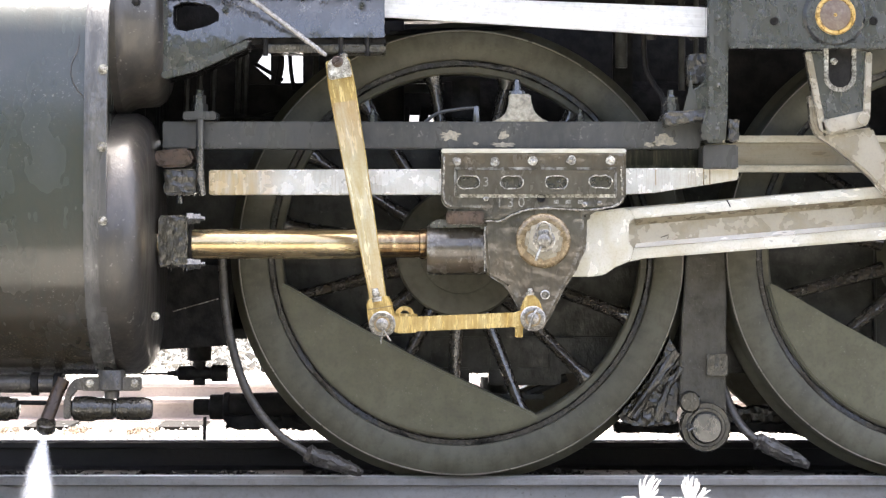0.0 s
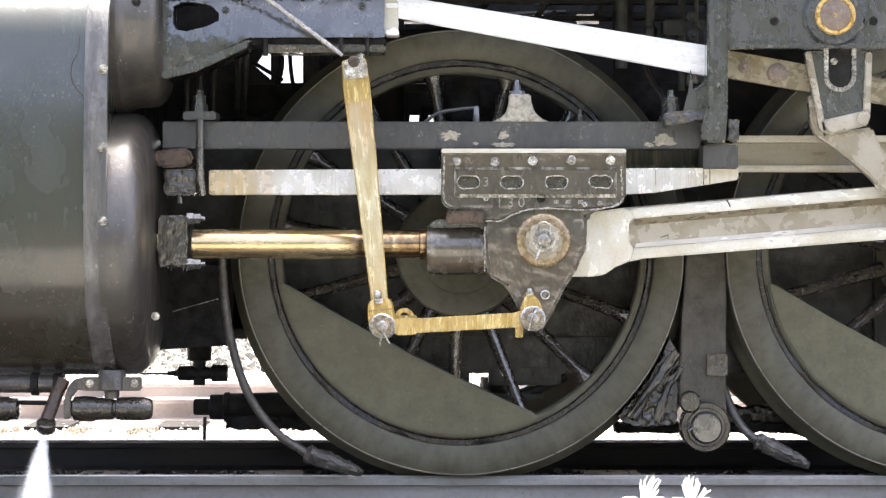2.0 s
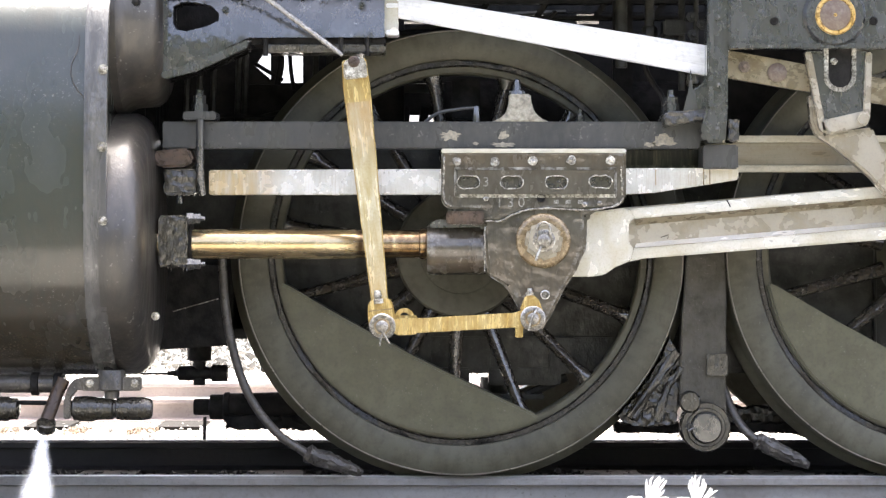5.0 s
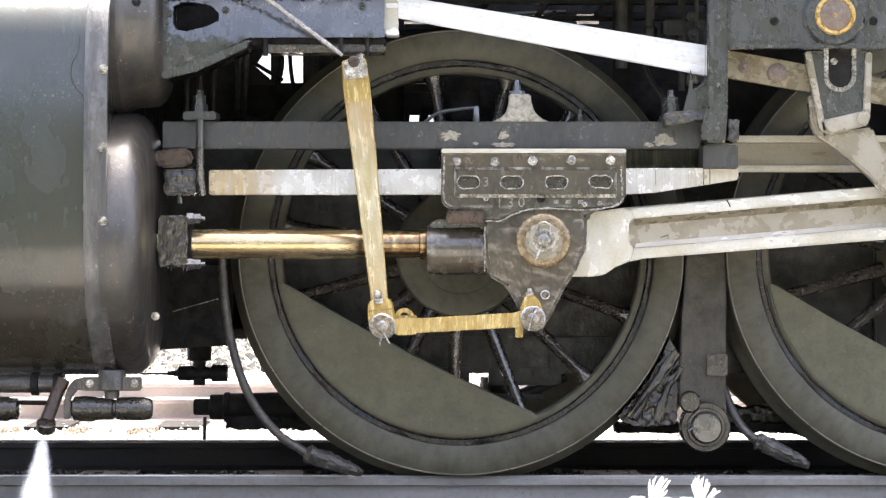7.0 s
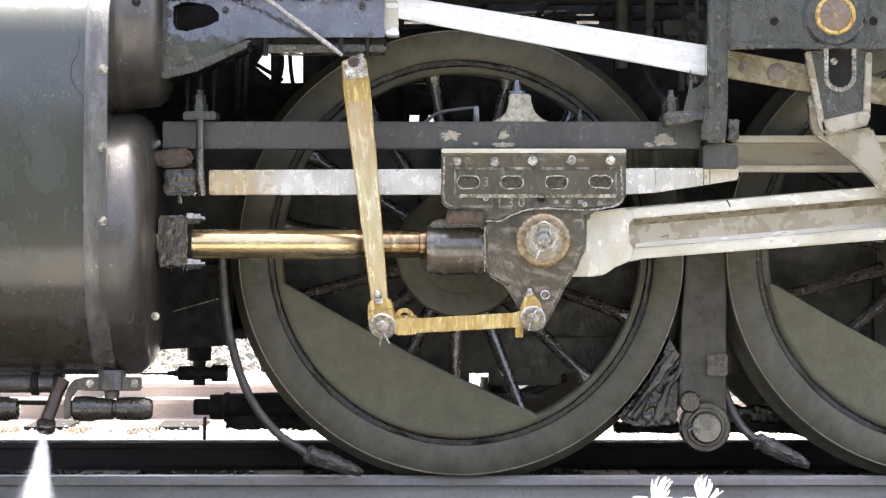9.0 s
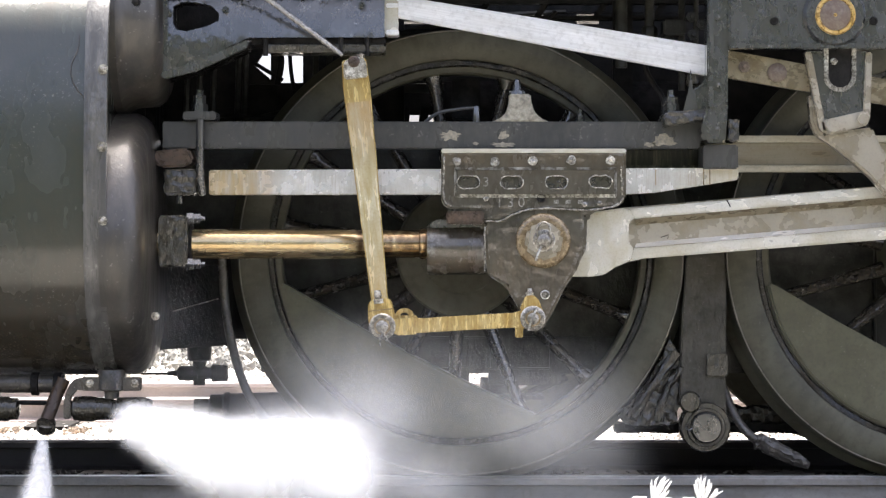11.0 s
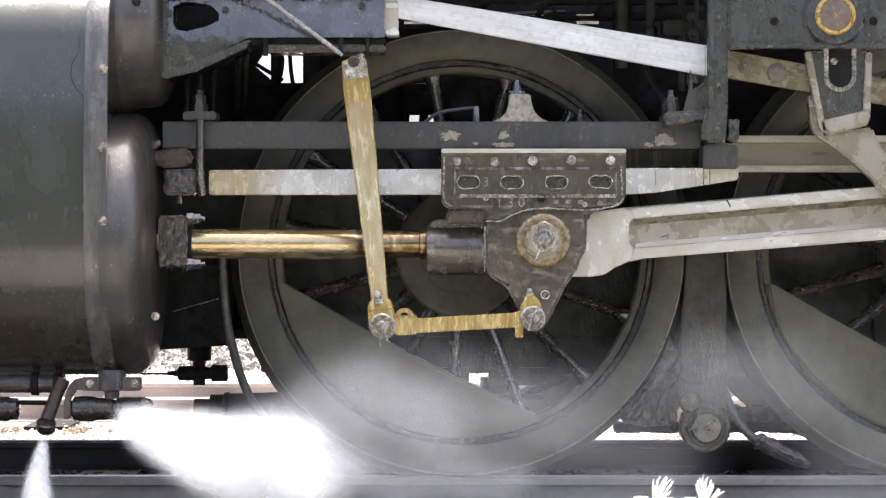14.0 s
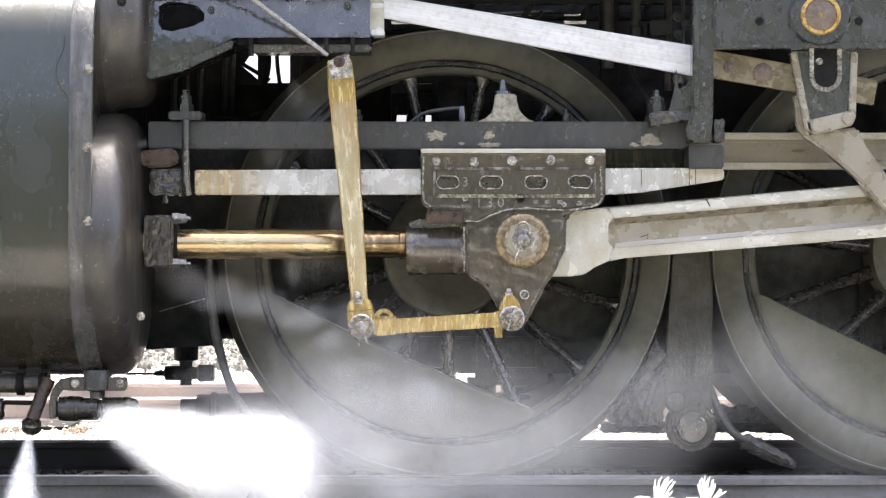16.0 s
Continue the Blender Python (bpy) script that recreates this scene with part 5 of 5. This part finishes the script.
    for text, q, size in (("3", (0.1232, 1.1076), 0.042), ("1 3 0", (0.1654, 1.0443), 0.044)):
        letters = bpy.data.curves.new("stamped_number", "FONT")
        letters.body, letters.size, letters.extrude, letters.align_y = text, size, 0.0012, "CENTER"
        letters.materials.append(LETTER)
        ob = new("stamped_number", letters)
        ob.parent, ob.matrix_basis = xh, pose(q[0] - px, -0.3712 if text == "3" else -0.3545, q[1] - pz, 90)
    for x in (0.3537, 0.3906, 0.4293):
        part("stamped_bar", block(x - px - 0.008, x - px + 0.008, 1.0408 - pz, 1.0531 - pz, -0.3545, -0.35, 0.001), LETTER, xh)
    # piston rod: thick polished length, thinner neck, collar
    part("piston_rod", lathe([(-0.9531 - px, 0.048), (-0.2784 - px, 0.048), (-0.2713 - px, 0.0445), (-0.075 - px, 0.0445), (-0.0714 - px, 0.05), (-0.0571 - px, 0.051), (-0.0428 - px, 0.046), (-0.0161 - px, 0.046)], "x", (0, -0.25, 0.9161 - pz), 48), PISTON, xh, "polished golden piston rod")
    return xh


def union_link():
    """Golden link from the drop arm to the foot of the combination lever; built about its pin at the drop arm."""
    px, pz = 0.2765, 0.6861
    loc = lambda pts: [(x - px, z - pz) for x, z in pts]
    ln = part("union_link", plate(loc([(-0.0852, 0.6861), (0.2191, 0.7035), (0.24, 0.7105), (0.2573, 0.7279), (0.2886, 0.7279), (0.2991, 0.6722), (0.2539, 0.6548), (0.2226, 0.6583), (-0.0852, 0.6409)]), -0.45, -0.41, 0.003), GOLD, loco, "oil-yellowed flat union link", at=pose(px, 0, pz))
    part("link_fork", plate(loc([(-0.16, 0.6826), (-0.1391, 0.6861), (-0.08, 0.6879), (-0.08, 0.6374), (-0.1391, 0.634), (-0.1635, 0.6479)]), -0.456, -0.40, 0.003), GOLD, ln)
    part("link_lug", plate(loc([(0.2365, 0.7139), (0.2539, 0.7557), (0.28, 0.7592), (0.2956, 0.7418), (0.3095, 0.707), (0.2713, 0.6931)]), -0.452, -0.40, 0.003), GOLD, ln)
    part("lug_bolt", lathe([(0.752 - pz, 0.014), (0.7659 - pz, 0.014), (0.7677 - pz, 0.008), (0.7781 - pz, 0.007)], "z", (0.2681 - px, -0.43, 0), 8), PALE, ln)
    part("link_tail", block(0.2229 - px, 0.2472 - px, 0.6266 - pz, 0.6667 - pz, -0.44, -0.40, 0.002), GOLD, ln)
    part("link_collar", lathe([(-0.34, 0.03), (-0.45, 0.038), (-0.462, 0.039), (-0.466, 0.034), (-0.466, 0.02), (-0.48, 0.018), (-0.484, 0.01), (-0.484, 0.0001)], "y", (0, 0, 0), 28), PALE, ln, "pale greasy pin end")
    part("link_nut", plate(arc(0, 0, 0.027, 25, 325, 5), -0.478, -0.464, 0.003), RUST, ln)
    part("split_pin", tube([(0.012, -0.486, 0.032), (-0.004, -0.49, 0.0), (-0.014, -0.486, -0.036)], 0.0035, 6), PALE, ln)
    # small arched keeper behind the lever's foot
    part("link_keeper", plate(arc(-0.396, 0.0, 0.031, 0, 180, 12) + arc(-0.396, 0.0, 0.017, 180, 0, 12), -0.39, -0.36, 0.003), GOLD, ln, "small arched golden keeper")
    part("keeper_arm", plate([(-0.43, -0.012), (-0.356, -0.012), (-0.356, 0.008), (-0.43, 0.008)], -0.40, -0.365, 0.003), GOLD, ln)
    return ln


LEVER = 0.8207


def combination_lever():
    """Tapered flat lever, built upright about its foot pin."""
    k = 0.0017
    w = part("combination_lever", plate([(-15 * k, 36 * k), (15 * k, 36 * k), (22 * k, 300 * k), (24.5 * k, 440 * k), (22 * k, 488 * k), (-22 * k, 488 * k), (-25 * k, 440 * k), (-22 * k, 300 * k)], -0.44, -0.40, 0.004), GOLD, loco, "oil-yellowed tapered combination lever")
    part("lever_face", plate([(-13 * k, 40 * k), (13 * k, 40 * k), (20 * k, 300 * k), (22 * k, 410 * k), (-22.5 * k, 410 * k), (-20 * k, 300 * k)], -0.4415, -0.43, 0.001), LEVERFACE, w, "pale oil-streaked worn face")
    part("lever_foot", plate([(-24 * k, -4 * k), (24 * k, -4 * k), (25 * k, 18 * k), (22 * k, 44 * k), (16 * k, 50 * k), (-14 * k, 50 * k), (-22 * k, 44 * k), (-24 * k, 18 * k)], -0.452, -0.39, 0.004), GOLD, w)
    part("foot_seam", block(-22 * k, 22 * k, 29 * k, 31 * k, -0.4535, -0.45, 0), RUST, w)
    part("foot_bolt", lathe([(42 * k, 0.016), (50 * k, 0.016), (51 * k, 0.009), (56 * k, 0.013), (66 * k, 0.009)], "z", (-2 * k, -0.45, 0), 10), PALE, w)
    part("foot_pin", lathe([(-0.39, 0.03), (-0.45, 0.04), (-0.462, 0.041), (-0.467, 0.036), (-0.467, 0.022), (-0.48, 0.019), (-0.484, 0.012), (-0.484, 0.0001)], "y", (0, 0, 0), 28), PALE, w, "pale greasy pin end")
    part("foot_nut", plate(arc(0, 0, 0.028, 40, 340, 5), -0.479, -0.464, 0.003), RUST, w)
    part("split_pin", tube([(0, -0.478, -8 * k), (-8 * k, -0.482, -34 * k)], 0.003, 6), PALE, w)
    part("split_pin", tube([(0, -0.478, -8 * k), (10 * k, -0.482, -32 * k)], 0.003, 6), PALE, w)
    part("lever_head", rough_up(plate([(-21 * k, 452 * k), (22 * k, 452 * k), (22 * k, 484 * k), (14 * k, 490 * k), (-14 * k, 488 * k), (-21 * k, 478 * k)], -0.452, -0.39, 0.004), 60, 0.003), PALE, w, "greasy lever head")
    part("head_pin", lathe([(-0.39, 0.018), (-0.455, 0.018), (-0.458, 0.014), (-0.458, 0.009), (-0.466, 0.008), (-0.466, 0.0001)], "y", (0, 0, LEVER), 20), DARKRUST, w)
    part("head_nut", lathe([(0, 0.012), (0.012, 0.014), (0.018, 0.006)], "z", (12 * k, -0.42, 488 * k), 8), PALE, w)
    return w


def lubricator_rod():
    """Thin bright rod from the lever's head up to the lubricator."""
    a, b = Vector((-0.3091, -0.46, 1.4956)), Vector((-0.7016, -0.46, 1.7908))
    return part("lubricator_rod", tube([(0, 0, 0), (b - a) * 0.06, b - a], [0.006, 0.0085, 0.0085], 10), LETTER, loco, "thin greasy lubricator drive rod", at=Matrix.Translation(a))


def radius_rod():
    """Bright flat rod from the valve rod to the expansion link; built level about its front pin."""
    k = 0.0018
    rod = part("radius_rod", plate([(-30 * k, -18 * k), (10 * k, -20 * k), (560 * k, -26 * k), (600 * k, -24 * k), (600 * k, 24 * k), (560 * k, 26 * k), (10 * k, 18 * k), (-30 * k, 18 * k)], -0.345, -0.315, 0.004), WHITE, loco, "bright white-polished radius rod")
    part("rod_fork", plate([(590 * k, -24 * k), (880 * k, -22 * k), (880 * k, 22 * k), (590 * k, 24 * k)], -0.35, -0.31, 0.004), BROWNSTEEL, rod, "oil-stained rear length of the rod")
    part("fork_bolt", hex_bolt(622 * k, 0.0, -0.35, 0.02, 0.014), PINEND, rod)
    part("fork_bolt", lathe([(-0.34, 0.03), (-0.358, 0.03), (-0.362, 0.022), (-0.362, 0.0001)], "y", (680 * k, 0, 0), 20), PINEND, rod)
    return rod


def valve_crosshead():
    """Sliding block on the valve rod, seen at the end of its guide; built about its pin."""
    bm = block(-0.20, 0.023, -0.0618, 0.0459, -0.36, -0.26, 0.004)
    v = part("valve_crosshead", bm, STEEL, loco, "oil-stained valve rod crosshead")
    part("crosshead_cap", block(-0.0159, 0.0247, -0.0654, -0.0477, -0.365, -0.26, 0.003), WHITE, v)
    part("crosshead_cap", block(-0.0159, 0.0247, 0.0212, 0.0353, -0.365, -0.26, 0.003), WHITE, v)
    return v


coupler = coupling_rod()
mainrod = main_rod()
xhead = crosshead()
union = union_link()
lever = combination_lever()
lubricator = lubricator_rod()
radius = radius_rod()
valve = valve_crosshead()


# ---- flowers beside the track ----
def flower(x, y, height, seed):
    rnd = random.Random(seed)
    stalk = tube(curve_points([(0, 0, 0), (0.012, 0, height * 0.4), (-0.006, 0, height * 0.75), (0, 0, height)], 5), [0.0022] * 16, 6)
    f = part("wild_flower", stalk, STEM, None, "", at=pose(x, y, -0.29))
    tagged(f, "white feathery wild flower on a thin stalk", "flower", "white flowers beside the track")
    base = Vector((0, 0, height - 0.04))
    for i in range(17):
        a, up = rnd.uniform(-0.35, 0.8), rnd.uniform(0.055, 0.085)
        side = Vector((math.sin(a) * up * 0.8, rnd.uniform(-0.018, 0.018), math.cos(a) * up))
        curl = Vector((0.006 * rnd.uniform(-1, 1), 0, -0.002))
        bm = tube([base, base + side * 0.55 + Vector((0, 0, 0.004)), base + side * 0.9, base + side * 1.08 + curl], [0.0014, 0.0022, 0.0027, 0.0007], 6)
        part("petal", bm, PETAL, f, "white feathery petal")
    for s, reach in ((-1, 0.052), (1, 0.058), (-1, 0.03)):
        bm = tube(curve_points([base, base + Vector((s * reach * 0.4, 0, 0.03)), base + Vector((s * reach * 0.8, 0, 0.032)), base + Vector((s * reach, 0, 0.018))], 4), 0.0020, 6)
        part("petal", bm, PETAL, f)
    return f


FY = -2.5
flowers = [flower(0.4459, FY, 0.349 + 0.29, 3), flower(0.5535, FY, 0.3465 + 0.29, 8)]


# ---- steam ----
def puff_mesh(name, material):
    bm = bmesh.new()
    bmesh.ops.create_icosphere(bm, subdivisions=3, radius=1.0)
    me_ob = part(name, bm, material, None, smooth=180)
    return me_ob


steam = tagged(new("steam_plume"), "white steam blowing from the cylinder drain cocks", "steam", kind="stuff")
PUFFS = []


def add_puffs():
    rnd = random.Random(5)
    dense, thin, wisp = puff_mesh("steam_puff", STEAM), puff_mesh("steam_haze", HAZE), puff_mesh("steam_wisp", WISP)
    mist = puff_mesh("steam_mist", MIST)
    used = set()

    def one(proto, size, rows):
        if proto in used:
            ob = new(proto.name.split(".")[0], proto.data)
        else:
            ob = proto
            used.add(proto)
        ob.parent = steam
        ob.scale = size
        PUFFS.append((ob, rows))

    home = Vector((-1.25, -0.25, 0.95))
    # steady jet under the front nozzle, flickering a little
    for i in range(14):
        f = i / 13
        y = -0.52 - 0.36 * f
        c = Vector((-1.2165 * (8 + y) / 7.45 - 0.022 * f, y, 0.3046 - 0.18 * f))
        s = 0.026 + 0.05 * f
        rows = []
        for j in range(0, 33):
            rows.append((j * 0.5, c + Vector((rnd.uniform(-1, 1) * 0.012 * f, 0, rnd.uniform(-1, 1) * 0.01))))
        one(dense, (s, s * 0.5, s * 1.9), rows)

    def blown(proto, size, place, leave, drift, jitter):
        """Waits in the cylinder, leaves through the cock, then hangs and sways at its place."""
        cock = Vector((-1.0108, -0.44, 0.3868))
        rows = [(0, home), (leave, home), (leave + 0.12, cock.lerp(place, 0.3)), (leave + 0.45, place)]
        t = leave + 0.8
        while t < 16.0:
            d = drift(t)
            rows.append((t, place + d + Vector((rnd.uniform(-1, 1), 0, rnd.uniform(-1, 1))) * jitter))
            t += 0.35
        rows.append((16.0, place + drift(16.0)))
        one(proto, size, rows)

    def pulse(f):
        # the dense front reaches out and draws back
        times = (11.0, 11.3, 11.6, 11.9, 12.5, 12.8, 13.1, 13.7, 14.0, 14.6, 14.9, 15.3, 16.0)
        reach = (-0.20, -0.17, -0.10, 0.0, 0.0, -0.18, -0.28, -0.25, -0.13, -0.12, -0.20, -0.24, -0.15)
        return lambda t: Vector((f * float(np.interp(t, times, reach)), 0, 0.015 * f * math.sin(t * 3.1 + f) + 0.07 * f * math.exp(-((t - 11.4) / 0.3) ** 2)))

    for i in range(56):
        f = (i + 0.5) / 56
        x = -0.9348 + f * 0.6221
        z = 0.4007 - f * 0.205 + rnd.uniform(-1, 1) * (0.01 + 0.075 * f)
        s = 0.058 + 0.15 * f * rnd.uniform(0.75, 1.2)
        blown(dense, (s * 1.35, s * 0.6, s), Vector((x, -0.66 - 0.14 * rnd.random(), z)), 9.7 + 0.8 * f + 0.2 * rnd.random(), pulse(f), 0.012)
    # thin haze spreading over the wheels
    for i in range(24):
        f = (i + 0.5) / 24
        x = -0.4046 + f ** 1.5 * 1.7909
        z = 0.3213 + rnd.uniform(-0.06, 0.24)
        s = rnd.uniform(0.20, 0.34)
        sway = rnd.uniform(0.5, 1.2)
        blown(thin, (s * 1.3, 0.05, s), Vector((x, -0.80 - 0.006 * i, z)), 10.1 + 0.9 * f, lambda t, q=sway, g=f: Vector((0.05 * math.sin(t * q + g * 9), 0, 0.04 * math.sin(t * q * 1.3 + g * 5))), 0.01)
    # steam rolling along the rail beyond the dense jet
    for i in range(14):
        f = (i + 0.5) / 14
        s = rnd.uniform(0.10, 0.18)
        blown(mist, (s * 1.5, s * 0.5, s), Vector((-0.5447 + f * 0.7061, -0.66 - 0.12 * rnd.random(), 0.2124 + rnd.uniform(-0.05, 0.09) * (1.2 - f))), 10.0 + 0.8 * f, lambda t, g=f: Vector((0.08 * math.sin(t * 2.3 + g * 7), 0, 0.03 * math.sin(t * 1.7 + g * 11))), 0.02)
    # soft halo over the dense jet
    for i in range(12):
        f = (i + 0.5) / 12
        s = rnd.uniform(0.14, 0.22)
        blown(mist, (s * 1.4, s * 0.4, s), Vector((-0.62 + f * 0.62, -0.58, 0.36 + rnd.uniform(-0.05, 0.10))), 10.0 + 0.8 * f, lambda t, g=f: Vector((0.06 * math.sin(t * 1.9 + g * 8), 0, 0.05 * math.sin(t * 2.1 + g * 6))), 0.02)
    # thicker mist as the engine starts
    for i in range(9):
        f = (i + 0.5) / 9
        s = rnd.uniform(0.2, 0.3)
        blown(mist, (s * 1.4, s * 0.3, s), Vector((-0.35 + f * 1.0, -0.55, 0.30 + rnd.uniform(-0.08, 0.14))), 15.55 + 0.3 * f, lambda t, g=f: Vector((0.06 * math.sin(t * 1.9 + g * 8), 0, 0.05 * math.sin(t * 2.1 + g * 6))), 0.02)
    # a wisp curling up behind the gland near the end
    for i in range(30):
        f = (i + 0.5) / 30
        s = rnd.uniform(0.06, 0.12)
        p = Vector((-0.875 + f * 0.85, -0.12, 0.76 - f * 0.24 + rnd.uniform(-0.09, 0.09) * (0.5 + f)))
        blown(wisp, (s * 1.5, s * 0.4, s), p, 14.4 + 1.0 * f, lambda t, g=f: Vector((0.05 * (t - 15), 0, 0.03 * math.sin(t * 2 + g * 4))), 0.012)
    for i in range(12):
        f = (i + 0.5) / 12
        s = rnd.uniform(0.05, 0.10)
        p = Vector((-0.40 + rnd.uniform(-0.12, 0.22), -0.12, 0.78 + f * 0.62))
        blown(wisp, (s, s * 0.4, s * 1.6), p, 14.9 + 0.5 * f, lambda t: Vector((0.03 * (t - 15.5), 0, 0.05 * (t - 15.5))), 0.012)


add_puffs()


# ---- everything that moves ----
ROLL = [(0, 0.0), (14.1, 0.0), (14.5, -0.0016), (15.0, -0.0066), (15.5, -0.0205), (16.0, -0.045)]


def motions():
    """The reverser swings the valve gear at the start; at the end the engine rolls off, its wheels and rods turning with it."""
    walk(loco, [(t, pose(d, 0, 0)) for t, d in ROLL])
    walk(steam, [(t, pose(d, 0, 0)) for t, d in ROLL])
    for w in wheels:
        x, y, z = w.matrix_basis.translation
        flip = y > 1
        # the far wheels face the other way, their cranks a quarter turn apart from the near ones
        turn = [math.degrees(d / 0.735) for t, d in ROLL]
        walk(w, [(t, pose(x, y, z, 0, a, 0) @ (pose(0, 0, 0, 0, 90, 180) if flip else pose(0, 0, 0))) for (t, d), a in zip(ROLL, turn)])
    k = 0.43
    walk(coupler, [(t, pose(k * d, 0, -0.2 * d)) for t, d in ROLL])
    x, y, z = mainrod.matrix_basis.translation
    walk(mainrod, [(t, pose(x + k * d, 0, z, 0, 3.8 * d, 0)) for t, d in ROLL])
    x, y, z = xhead.matrix_basis.translation
    walk(xhead, [(t, pose(x + k * d, 0, z)) for t, d in ROLL])
    # valve gear: head of the lever, its foot, and the rods that follow
    head_z, shift = 1.4773, 0.0504
    swing = [(0, -shift), (0.5, -shift * 0.655), (1.0, -shift * 0.29), (1.3, -shift * 0.05), (1.45, 0.0), (14.1, 0.0), (14.5, 0.0), (15.0, 0.0), (15.5, 0.0), (16.0, 0.0)]
    roll = dict(ROLL)
    foot_x, head_x = -0.1869, -0.2747
    ux, uy, uz = union.matrix_basis.translation
    rows_l, rows_u, rows_r, rows_v, rows_o = [], [], [], [], []
    ox, oy, oz = lubricator.matrix_basis.translation
    for t, s in swing:
        d = roll.get(t, 0.0)
        fx, hx = foot_x + k * d, head_x + s
        lean = math.asin((hx - fx) / LEVER)
        fz = head_z - LEVER * math.cos(lean)
        rows_l.append((t, pose(fx, 0, fz, 0, math.degrees(lean), 0)))
        run = ux - foot_x
        rows_u.append((t, pose(ux + k * d, 0, uz, 0, math.degrees((fz - 0.6618) / run), 0)))
        rows_r.append((t, pose(-0.1625 + s, 0, 1.6631, 0, 10.0 + 7.0 * s / shift, 0)))
        rows_v.append((t, pose(-0.1625 + s, 0, 1.6313, 0, 0, 0)))
        rows_o.append((t, pose(ox + s, oy, oz, 0, 0, 0)))
    walk(lever, rows_l)
    walk(union, rows_u)
    walk(radius, rows_r)
    walk(valve, rows_v)
    walk(lubricator, rows_o)
    # flowers lean over in the draught
    for f, (lag, big) in zip(flowers, ((0.0, 1.0), (0.2, 1.1))):
        x, y, z = f.matrix_basis.translation
        lean = [(0, 0), (2, 0.2), (4, 1.2), (5.2, 2.4), (6.5, 3.2), (7.2, 3.4), (8, 4.4), (9, 4.2), (11.5, 4.0), (12.5, 4.4), (13, 5.2), (13.5, 4.4), (14, 4.6), (14.5, 6.4), (15, 5.6), (15.5, 4.6), (16, 5.2)]
        walk(f, [(t, pose(x, y, z, 0, 0.55 * a * big, 0)) for t, a in lean])
    for ob, rows in PUFFS:
        walk(ob, [(t, Matrix.Translation(p)) for t, p in rows])


motions()
